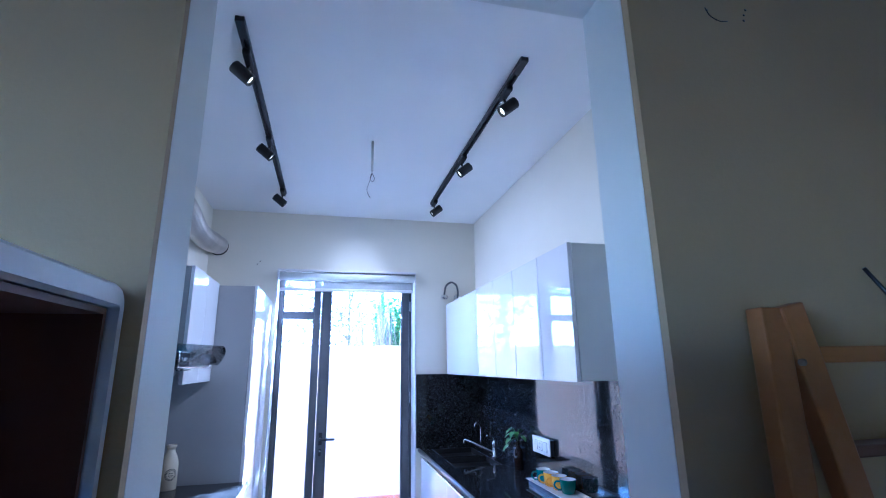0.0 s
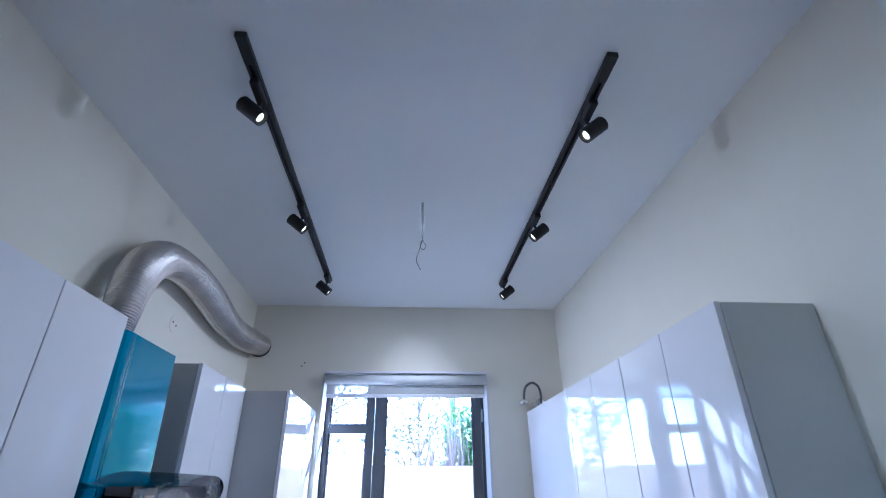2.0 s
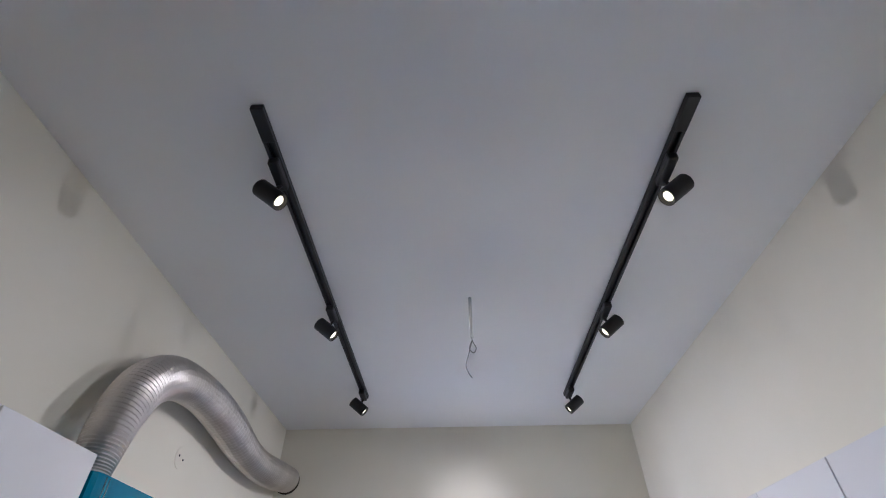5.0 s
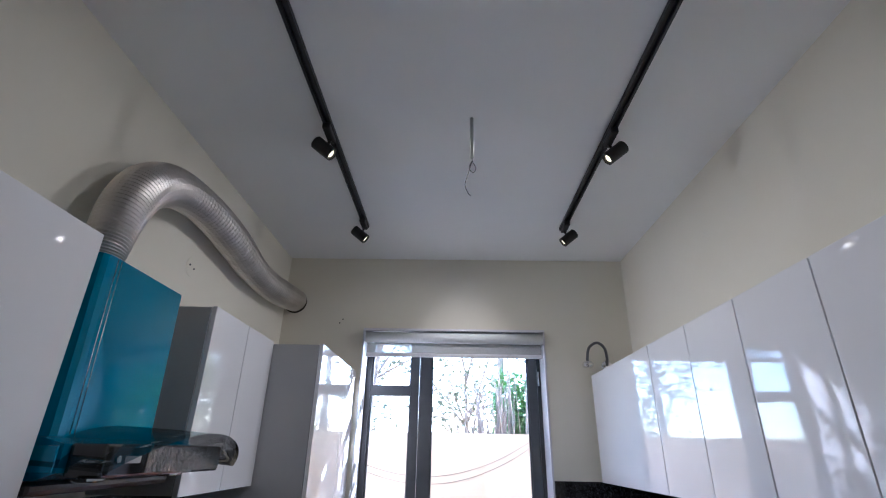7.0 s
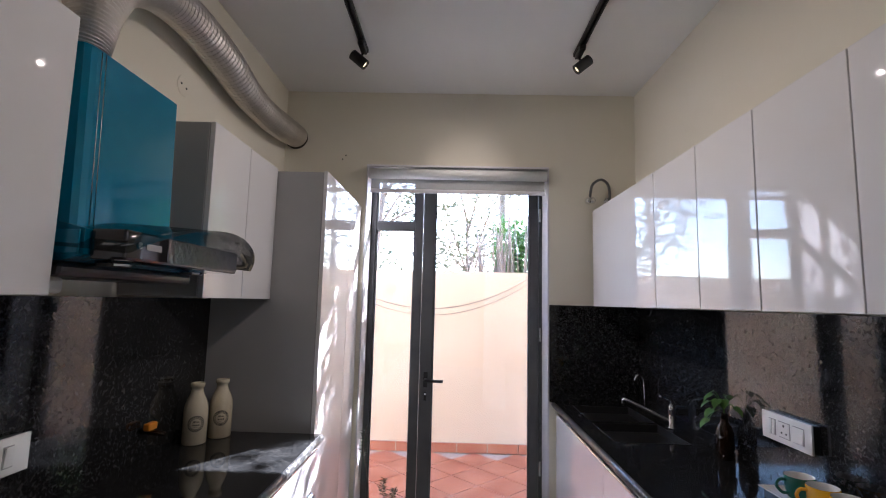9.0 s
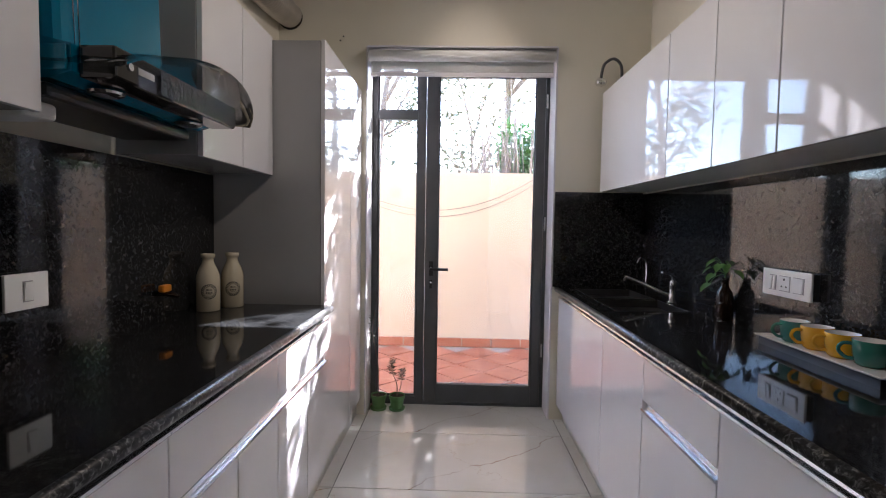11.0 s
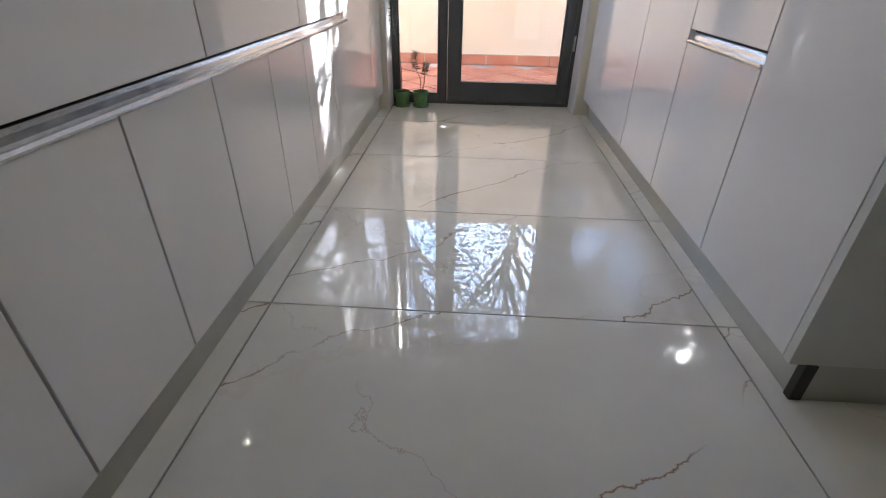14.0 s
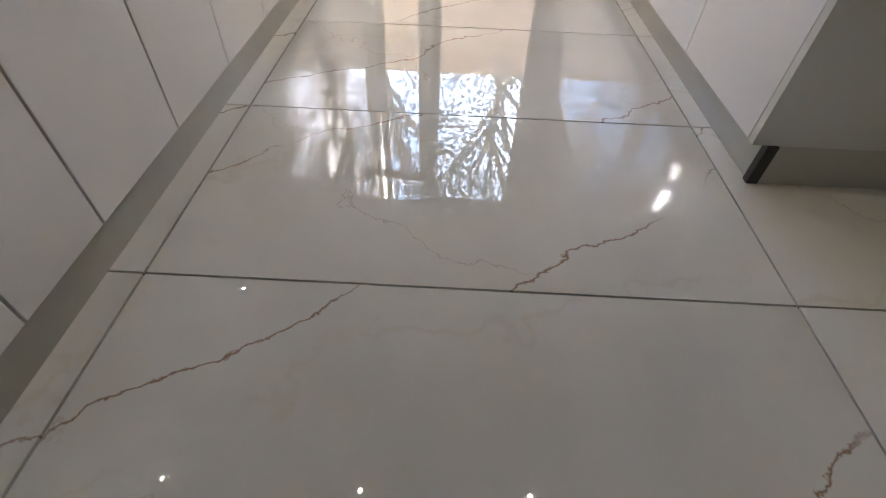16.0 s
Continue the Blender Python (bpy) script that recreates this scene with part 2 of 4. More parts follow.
def screen_material():
    """Thin woven blind cloth: half open weave, half white thread."""
    m = bpy.data.materials.new("screen_cloth")
    m.use_nodes = True
    n, l = m.node_tree.nodes, m.node_tree.links
    p = n["Principled BSDF"]
    p.inputs["Base Color"].default_value, p.inputs["Roughness"].default_value = (0.75, 0.75, 0.74, 1), 0.8
    tr, mx = n.new("ShaderNodeBsdfTransparent"), n.new("ShaderNodeMixShader")
    g, w = n.new("ShaderNodeNewGeometry"), n.new("ShaderNodeTexNoise")
    w.inputs["Scale"].default_value = 400
    l.new(g.outputs["Position"], w.inputs["Vector"])
    mr = n.new("ShaderNodeMapRange")
    mr.inputs["To Min"].default_value, mr.inputs["To Max"].default_value = 0.25, 0.55
    l.new(w.outputs["Fac"], mr.inputs["Value"])
    l.new(mr.outputs[0], mx.inputs[0])
    l.new(tr.outputs[0], mx.inputs[1])
    l.new(p.outputs[0], mx.inputs[2])
    l.new(mx.outputs[0], n["Material Output"].inputs["Surface"])
    return m


SCREEN = screen_material()
LED = emitter("warm_led", (1.0, 0.76, 0.36), 0.12)
ORANGE = material("orange_tap_lever", (0.75, 0.28, 0.02), 0.35, second=(0.7, 0.25, 0.02), scale=20)
STEEL = material("dark_composite_sink", (0.016, 0.016, 0.016), 0.5, second=(0.022, 0.022, 0.022), scale=40)

# ---- mesh helpers ----
BASE = {}


def finish(bm, name, mat, parent=None, smooth=False, base=None):
    """Turns bm, in world coordinates, into an object of that name under parent."""
    bmesh.ops.recalc_face_normals(bm, faces=bm.faces)
    me = bpy.data.meshes.new(name)
    bm.to_mesh(me)
    bm.free()
    me.materials.append(mat)
    if smooth:
        me.shade_smooth()
    origin = BASE[parent] if parent else Vector(base or (0, 0, 0))
    me.transform(Matrix.Translation(-origin))
    ob = new(name, me)
    if parent:
        ob.parent = parent
    else:
        ob.location = origin
    BASE[ob] = origin
    return ob


def thing(name, base, label, category, group="", kind=""):
    ob = new(name)
    ob.location = base
    BASE[ob] = Vector(base)
    return tagged(ob, label, category, group, kind)


def add_box(bm, lo, hi, bevel=0.0, m=None):
    lo, hi = Vector(lo), Vector(hi)
    size, mid = hi - lo, (lo + hi) / 2
    made = bmesh.ops.create_cube(bm, size=1, matrix=(m or Matrix()) @ Matrix.Translation(mid) @ Matrix.Diagonal((*size, 1)))
    if bevel:
        edges = list({e for v in made["verts"] for e in v.link_edges})
        bmesh.ops.bevel(bm, geom=edges, offset=bevel, segments=2, affect="EDGES", profile=0.5)


def box(name, lo, hi, mat, parent=None, bevel=0.0, base=None):
    bm = bmesh.new()
    add_box(bm, lo, hi, bevel)
    return finish(bm, name, mat, parent, base=base)


def add_lathe(bm, profile, at, segments=24, m=None):
    """Profile: (radius, height) from below upwards, turned round the z axis."""
    rings = []
    m = m or Matrix.Translation(at)
    for r, z in profile:
        if r < 1e-6:
            rings.append([bm.verts.new(m @ Vector((0, 0, z)))])
        else:
            rings.append([bm.verts.new(m @ Vector((r * math.cos(2 * math.pi * i / segments), r * math.sin(2 * math.pi * i / segments), z))) for i in range(segments)])
    for a, b in zip(rings, rings[1:]):
        for i in range(segments):
            j = (i + 1) % segments
            vs = [a[i % len(a)], a[j % len(a)], b[j % len(b)], b[i % len(b)]]
            vs = list(dict.fromkeys(vs))
            if len(vs) > 2:
                bm.faces.new(vs)


def smooth_path(points, steps):
    """Catmull-Rom through the points."""
    pts = [Vector(p) for p in points]
    pts = [2 * pts[0] - pts[1]] + pts + [2 * pts[-1] - pts[-2]]
    out = []
    for i in range(1, len(pts) - 2):
        a, b, c, d = pts[i - 1:i + 3]
        for k in range(steps):
            t = k / steps
            out.append(0.5 * (2 * b + (c - a) * t + (2 * a - 5 * b + 4 * c - d) * t * t + (3 * b - a - 3 * c + d) * t ** 3))
    out.append(pts[-2])
    return out


def add_tube(bm, points, radius, segments=10, caps=True):
    """A tube along points; radius is a number or a function of the share of the way and the index."""
    rings, up = [], Vector((0.13, 0.21, 1)).normalized()
    n = len(points)
    side = None
    for i, p in enumerate(points):
        d = (points[min(i + 1, n - 1)] - points[max(i - 1, 0)]).normalized()
        if side is None:
            side = d.cross(up if abs(d.dot(up)) < 0.9 else Vector((1, 0, 0))).normalized()
        side = (side - d * side.dot(d)).normalized()
        other = d.cross(side)
        r = radius(i / max(1, n - 1), i) if callable(radius) else radius
        rings.append([bm.verts.new(p + r * (side * math.cos(2 * math.pi * k / segments) + other * math.sin(2 * math.pi * k / segments))) for k in range(segments)])
    for a, b in zip(rings, rings[1:]):
        for k in range(segments):
            bm.faces.new((a[k], a[(k + 1) % segments], b[(k + 1) % segments], b[k]))
    if caps:
        bm.faces.new(rings[0])
        bm.faces.new(rings[-1])


def tube(name, points, radius, mat, parent=None, segments=10, base=None, smooth=True):
    bm = bmesh.new()
    add_tube(bm, [Vector(p) for p in points], radius, segments)
    return finish(bm, name, mat, parent, smooth, base)


def add_leaf(bm, at, out, size, width=0.45, bend=0.25):
    """A pointed leaf of four faces with a fold along its middle."""
    out = out.normalized()
    side = out.cross(Vector((random.uniform(-1, 1), random.uniform(-1, 1), random.uniform(-0.3, 1)))).normalized()
    nrm = side.cross(out)
    tip = at + out * size - nrm * size * bend
    mid = at + out * size * 0.5 - nrm * size * bend * 0.1
    a, b, c = bm.verts.new(at), bm.verts.new(mid), bm.verts.new(tip)
    l = bm.verts.new(at + out * size * 0.45 + side * size * width * 0.5 + nrm * size * 0.06)
    r = bm.verts.new(at + out * size * 0.45 - side * size * width * 0.5 + nrm * size * 0.06)
    for f in ((a, l, b), (l, c, b), (a, b, r), (b, c, r)):
        bm.faces.new(f)


def structure(ob, label):
    return tagged(ob, label, kind="structure")


def walls_of(name, boxes, mat, label):
    bm = bmesh.new()
    for lo, hi in boxes:
        add_box(bm, lo, hi)
    return structure(finish(bm, name, mat), label)


# ---- room ----
XL, XR, YB, YP0, YP1, H = 0.75, 3.04, 5.0, 1.61, 1.78, 2.82
DX0, DX1, DH, WT = 1.302, 2.482, 2.325, 0.25
OX0, OX1, OH = 1.495, 2.335, 2.36
walls_of("wall_west", [((XL - 0.15, YP1, -0.1), (XL, YB + WT, H + 0.1))], WALL, "cream painted kitchen side wall behind the hood")
walls_of("wall_east", [((XR, YP1, -0.1), (XR + 0.15, YB + WT, H + 0.1))], WALL, "cream painted kitchen side wall behind the sink counter")
walls_of("wall_north", [((XL, YB, -0.1), (DX0, YB + WT, H + 0.1)), ((DX1, YB, -0.1), (XR, YB + WT, H + 0.1)),
                        ((DX0, YB, DH), (DX1, YB + WT, H + 0.1))], WALL, "cream painted end wall with the garden door opening")
partition = walls_of("wall_south", [((XL, YP0 + 0.022, -0.1), (OX0, YP1, H + 0.1)), ((OX1, YP0 + 0.022, -0.1), (XR, YP1, H + 0.1)),
                        ((OX0, YP0 + 0.022, OH), (OX1, YP1, H + 0.1))], JAMB, "pale painted partition wall with an open doorway")
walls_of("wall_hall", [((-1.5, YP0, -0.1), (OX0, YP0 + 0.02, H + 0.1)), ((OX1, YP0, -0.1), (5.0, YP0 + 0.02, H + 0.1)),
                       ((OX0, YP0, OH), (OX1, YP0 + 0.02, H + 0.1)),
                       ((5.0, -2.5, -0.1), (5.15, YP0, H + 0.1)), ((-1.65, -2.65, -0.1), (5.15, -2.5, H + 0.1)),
                       # West wall pieces leave an added, unseen opening that lets sky light in.
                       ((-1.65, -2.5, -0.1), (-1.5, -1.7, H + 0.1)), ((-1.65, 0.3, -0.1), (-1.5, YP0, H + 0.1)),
                       ((-1.65, -1.7, -0.1), (-1.5, 0.3, 1.0)), ((-1.65, -1.7, 2.15), (-1.5, 0.3, H + 0.1))], HALL, "walls of the adjoining room with warm light put into their beige")
structure(box("ceiling", (XL, YP1, H), (XR, YB, H + 0.1), CEIL), "smooth white painted kitchen ceiling")
structure(box("ceiling_hall", (-1.65, -2.65, H), (5.15, YP1, H + 0.1), CEIL), "plain painted ceiling of the adjoining room")
floor = structure(box("floor", (-1.65, -2.65, -0.12), (5.15, YB + WT, -0.006), GROUT), "polished cream marble-look floor tiles with dark joints")
# white plaster reveal of the garden door
bm = bmesh.new()
add_box(bm, (DX0 - 0.004, YB - 0.004, 0.0), (DX0 + 0.006, YB + 0.18, DH), 0.002)
add_box(bm, (DX1 - 0.010, YB - 0.004, 0.0), (DX1 + 0.001, YB + 0.18, DH), 0.002)
add_box(bm, (DX0 - 0.004, YB - 0.004, DH - 0.012), (DX1 + 0.001, YB + 0.18, DH + 0.004), 0.002)
structure(finish(bm, "trim", WHITEFRAME), "white painted reveal edge round the garden door")

# ---- garden door, set in the outer side of the wall ----
FY0, FY1 = YB + 0.192, YB + 0.245
LY0, LY1 = YB + 0.182, YB + 0.232
SX0, SX1, MX0, MX1, PX0, PX1, JX0 = 1.342, 1.612, 1.612, 1.664, 1.748, 2.390, 2.452
door = thing("door_1", (1.88, FY0, 0), "grey aluminium glazed garden door with a fixed side light", "door", kind="structure")
bm = bmesh.new()
add_box(bm, (DX0, FY0, 0.0), (SX0, FY1, DH - 0.002), 0.003)
add_box(bm, (JX0, FY0, 0.0), (DX1, FY1, DH - 0.002), 0.003)
add_box(bm, (SX0, FY0, DH - 0.06), (JX0, FY1, DH - 0.002), 0.003)
add_box(bm, (MX0, FY0, 0.0), (MX1, FY1, DH - 0.06), 0.003)
add_box(bm, (SX0, FY0, 1.924), (SX1, FY1, 1.979), 0.003)
add_box(bm, (SX0, FY0, 0.0), (SX1, FY1, 0.055), 0.003)
add_box(bm, (MX1, FY0, 0.0), (JX0, FY1, 0.02), 0.002)
# glazing beads round the side light
for z0, z1 in ((0.055, 1.924), (1.979, DH - 0.06)):
    add_box(bm, (SX0, FY0 + 0.012, z0), (SX0 + 0.012, FY0 + 0.03, z1), 0.002)
    add_box(bm, (SX1 - 0.012, FY0 + 0.012, z0), (SX1, FY0 + 0.03, z1), 0.002)
    add_box(bm, (SX0 + 0.012, FY0 + 0.012, z0), (SX1 - 0.012, FY0 + 0.03, z0 + 0.012), 0.002)
finish(bm, "frame", FRAME, door)
leaf = thing("leaf", (2.0, LY0, 0), "closed grey framed door leaf", "")
leaf.parent = door
leaf.location = BASE[leaf] - BASE[door]
del leaf["label"]
bm = bmesh.new()
add_box(bm, (MX1 + 0.004, LY0, 0.024), (PX0, LY1, DH - 0.064), 0.003)
add_box(bm, (PX1, LY0, 0.024), (JX0 - 0.004, LY1, DH - 0.064), 0.003)
add_box(bm, (PX0, LY0, 0.024), (PX1, LY1, 0.146), 0.003)
add_box(bm, (PX0, LY0, DH - 0.125), (PX1, LY1, DH - 0.064), 0.003)
add_box(bm, (PX0, LY0 + 0.010, 0.146), (PX0 + 0.010, LY0 + 0.024, DH - 0.125), 0.002)
add_box(bm, (PX1 - 0.010, LY0 + 0.010, 0.146), (PX1, LY0 + 0.024, DH - 0.125), 0.002)
finish(bm, "leaf_frame", FRAME, leaf)
for nm, lo, hi, par in (("pane", (PX0, LY0 + 0.026, 0.146), (PX1, LY0 + 0.032, DH - 0.125), leaf),
                        ("side_pane", (SX0, FY0 + 0.032, 0.055), (SX1, FY0 + 0.038, 1.924), door),
                        ("top_pane", (SX0, FY0 + 0.032, 1.979), (SX1, FY0 + 0.038, DH - 0.06), door)):
    g = box(nm, lo, hi, GLASS, par)
    g.visible_shadow = False
bm = bmesh.new()
add_box(bm, (1.695, LY0 - 0.006, 0.885), (1.724, LY0, 0.985), 0.003)
add_tube(bm, smooth_path([(1.709, LY0, 0.935), (1.709, LY0 - 0.045, 0.935), (1.726, LY0 - 0.055, 0.935), (1.825, LY0 - 0.055, 0.933)], 5), 0.010, 10)
finish(bm, "handle", BLACK, leaf, True)
bm = bmesh.new()
add_box(bm, (1.699, LY0 - 0.005, 0.80), (1.719, LY0, 0.86), 0.004)
finish(bm, "lock", BLACK, leaf)
tube("key_hole", [(1.709, LY0 - 0.008, 0.842), (1.709, LY0 - 0.004, 0.842)], 0.007, ALU, leaf, 12)
bm = bmesh.new()
for z in (0.35, 1.2, 2.0):
    add_tube(bm, [Vector((2.458, FY0 - 0.006, z)), Vector((2.458, FY0 - 0.006, z + 0.09))], 0.008, 10)
finish(bm, "hinges", ALU, door)

# roller blind, drawn up
blind = thing("roller_blind", (1.88, YB - 0.03, DH - 0.02), "white fabric roller blind almost fully rolled up above the door", "blind")
bm = bmesh.new()
add_tube(bm, [Vector((DX0 + 0.02, YB - 0.022, DH - 0.062)), Vector((DX1 - 0.02, YB - 0.022, DH - 0.062))], 0.034, 20)
finish(bm, "roll", BLIND, blind, True)
box("cassette", (DX0 + 0.014, YB - 0.062, DH - 0.024), (DX1 - 0.014, YB + 0.01, DH - 0.014), WHITEFRAME, blind, 0.002)
box("fabric", (DX0 + 0.03, YB - 0.012, DH - 0.165), (DX1 - 0.03, YB - 0.010, DH - 0.07), SCREEN, blind)
box("bottom_bar", (DX0 + 0.028, YB - 0.02, DH - 0.185), (DX1 - 0.028, YB - 0.004, DH - 0.16), WHITEFRAME, blind, 0.004)

# ---- fitted units ----
FZ0 = 0.105
LFX, RFX = 1.287, 2.522


def front(parent, name, side, y0, y1, z0, z1, mat=None):
    """A lacquered door or drawer front on the west (side -1) or east (+1) run; faces the aisle."""
    x0, x1 = (LFX - 0.018, LFX) if side < 0 else (RFX, RFX + 0.018)
    return box(name, (x0, y0 + 0.0026, z0), (x1, y1 - 0.0026, z1), mat or LACQUER, parent, 0.0015)


def rail(parent, side, y0, y1, z):
    """Aluminium finger-pull profile along the upper edge of a front: lip, hollow and bead."""
    s = 1 if side < 0 else -1
    fx = LFX if side < 0 else RFX
    prof = [(-0.018, 0.002), (0.004, 0.002), (0.006, 0.006), (0.005, 0.012), (-0.002, 0.010), (-0.010, 0.014), (-0.013, 0.024), (-0.010, 0.033), (-0.018, 0.034)]
    bm = bmesh.new()
    a = [bm.verts.new((fx + s * u, y0 + 0.001, z + v)) for u, v in prof]
    b = [bm.verts.new((fx + s * u, y1 - 0.001, z + v)) for u, v in prof]
    for i in range(len(prof)):
        j = (i + 1) % len(prof)
        bm.faces.new((a[i], a[j], b[j], b[i]))
    bm.faces.new(a)
    bm.faces.new(b)
    return finish(bm, "pull_rail", ALU, parent)


def base_unit(side, y0, y1, doors, drawer, mid):
    x0, x1 = (XL + 0.002, LFX - 0.02) if side < 0 else (RFX + 0.02, XR - 0.002)
    unit = thing("base_cabinet", ((x0 + x1) / 2, (y0 + y1) / 2, 0), "white high-gloss base cabinet with aluminium pull rails under the black counter", "cabinet", "base cabinets")
    # Black carcass: the shade in the gaps between fronts is put into its colour.
    box("carcass", (x0, y0 + 0.001, FZ0), (x1, y1 - 0.001, 0.815), BLACKP, unit)
    kx = (1.236, 1.252) if side < 0 else (2.566, 2.582)
    box("kick_board", (kx[0], y0, 0.0), (kx[1], y1, FZ0 - 0.003), KICK, unit)
    top = 0.782
    if drawer:
        front(unit, "drawer_front", side, y0, y1, mid + 0.04, top)
        rail(unit, side, y0, y1, top)
        rail(unit, side, y0, y1, mid)
        dz = mid
    else:
        rail(unit, side, y0, y1, top)
        dz = top
    n = len(doors) - 1
    for a, b in zip(doors, doors[1:]):
        front(unit, "door", side, a, b, FZ0, dz)
    return unit


base_unit(-1, 1.79, 2.37, (1.79, 2.168, 2.37), True, 0.588)
base_unit(-1, 2.37, 2.966, (2.37, 2.665, 2.966), True, 0.588)
base_unit(-1, 2.966, 3.565, (2.966, 3.275, 3.565), True, 0.588)
base_unit(-1, 3.565, 4.158, (3.565, 3.88, 4.158), True, 0.588)
base_unit(1, 4.09, 4.985, (4.09, 4.985), False, 0)
base_unit(1, 3.64, 4.09, (3.64, 4.09), False, 0)
base_unit(1, 3.175, 3.64, (3.175, 3.64), True, 0.60)
base_unit(1, 2.735, 3.175, (2.735, 3.175), False, 0)
# end panel of the sink run
box_panel = box("end_panel", (RFX - 0.001, 2.712, FZ0), (XR - 0.002, 2.733, 0.815), CARCASS_PALE, base=(2.8, 2.72, FZ0))
tagged(box_panel, "pale laminate end panel closing the sink cabinets", "panel", kind="structure")
box_kick = box("kick_return", (2.586, 2.716, 0.0), (XR - 0.002, 2.732, FZ0 - 0.003), KICK, base=(2.8, 2.72, 0))
tagged(box_kick, "brushed metal kick board under the end panel", "kick board", kind="structure")
box_cap = box("kick_corner", (2.56, 2.714, 0.0), (2.586, 2.734, FZ0 - 0.006), BLACKP, base=(2.57, 2.72, 0))
tagged(box_cap, "black plastic kick board corner", "trim", kind="structure")


def counter_slab(name, lo, hi, side, cut=None):
    """Granite slab with a half-round nose towards the aisle; cut: (x0, y0, x1, y1) holes for the bowls."""
    thing_ob = thing(name, ((lo[0] + hi[0]) / 2, (lo[1] + hi[1]) / 2, lo[2]), "polished black granite counter with a rounded speckled front edge", "counter", kind="structure")
    bm = bmesh.new()
    if not cut:
        add_box(bm, lo, hi)
    else:
        ys = [lo[1]] + [v for c in cut for v in (c[1], c[3])] + [hi[1]]
        cx0, cx1 = cut[0][0], cut[0][2]
        add_box(bm, lo, (cx0, hi[1], hi[2]))
        add_box(bm, (cx1, lo[1], lo[2]), hi)
        for i in range(0, len(ys), 2):
            add_box(bm, (cx0, ys[i], lo[2]), (cx1, ys[i + 1], hi[2]))
    finish(bm, "slab", GRANITE, thing_ob)
    ex = hi[0] if side < 0 else lo[0]
    r = (hi[2] - lo[2]) / 2
    pts = [Vector((ex, lo[1], lo[2] + r)), Vector((ex, hi[1], lo[2] + r))]
    tube("nose", pts, r * 0.999, GRANITE_LIT_EDGE, thing_ob, 20)
    return thing_ob


CZ0, CZ1 = 0.8185, 0.852
counter_slab("counter_west", (XL + 0.001, 1.785, CZ0), (1.303, 4.158, CZ1), -1)
SINKS = ((2.60, 4.16, 2.93, 4.50), (2.60, 4.54, 2.93, 4.90))
counter_slab("counter_east", (2.513, 2.70, CZ0), (XR - 0.001, 4.998, CZ1), 1, SINKS)
walls_of("backsplash_west", [((XL, 1.79, CZ1), (XL + 0.016, 4.158, 1.436))], GRANITE, "polished black granite backsplash behind the hob counter")
walls_of("backsplash_east", [((XR - 0.016, 2.72, CZ1), (XR, 5.0, 1.436))], GRANITE, "polished black granite backsplash behind the sink counter")
walls_of("backsplash_north", [((2.484, YB - 0.016, CZ1), (XR - 0.018, YB, 1.443))], GRANITE, "polished black granite backsplash on the end wall")

# sink
sink = thing("kitchen_sink", (2.765, 4.53, CZ0), "dark double-bowl sink set flush in the granite counter", "sink")
for x0, y0, x1, y1 in SINKS:
    bm = bmesh.new()
    t, d = 0.004, 0.19
    add_box(bm, (x0 + t, y0 + t, CZ1 - d), (x1 - t, y1 - t, CZ1 - d + t))
    add_box(bm, (x0, y0, CZ1 - d), (x0 + t, y1, CZ1 + 0.002))
    add_box(bm, (x1 - t, y0, CZ1 - d), (x1, y1, CZ1 + 0.002))
    add_box(bm, (x0 + t, y0, CZ1 - d), (x1 - t, y0 + t, CZ1 + 0.002))
    add_box(bm, (x0 + t, y1 - t, CZ1 - d), (x1 - t, y1, CZ1 + 0.002))
    add_lathe(bm, [(0.0, 0), (0.035, 0), (0.04, 0.003), (0.0, 0.003)], ((x0 + x1) / 2, (y0 + y1) / 2, CZ1 - d + t), 18)
    finish(bm, "bowl", STEEL, sink)

# tap
tap = thing("mixer_tap", (2.975, 4.44, CZ1), "chrome mixer tap with a long low spout beside the sink", "tap")
bm = bmesh.new()
add_lathe(bm, [(0, 0), (0.028, 0), (0.027, 0.008), (0.018, 0.012), (0.0165, 0.08), (0.018, 0.085), (0.017, 0.108), (0.010, 0.118), (0, 0.119)], (2.975, 4.44, CZ1), 20)
finish(bm, "body", CHROME, tap, True)
tube("spout", smooth_path([(2.975, 4.44, CZ1 + 0.03), (2.93, 4.46, CZ1 + 0.052), (2.85, 4.505, CZ1 + 0.088), (2.79, 4.54, CZ1 + 0.112), (2.775, 4.55, CZ1 + 0.112), (2.772, 4.55, CZ1 + 0.092)], 5), lambda u, i: 0.0095 - 0.002 * u, CHROME, tap, 12)
tube("lever", smooth_path([(2.975, 4.44, CZ1 + 0.12), (2.965, 4.44, CZ1 + 0.14), (2.91, 4.43, CZ1 + 0.155)], 4), 0.006, CHROME, tap, 8)
filt = thing("filter_tap", (2.98, 4.80, CZ1), "slim dark chrome filter tap behind the sink", "tap")
tube("neck", smooth_path([(2.985, 4.80, CZ1), (2.985, 4.80, CZ1 + 0.14), (2.975, 4.80, CZ1 + 0.19), (2.945, 4.80, CZ1 + 0.20), (2.93, 4.80, CZ1 + 0.17)], 5), 0.0055, CHROME, filt, 8)


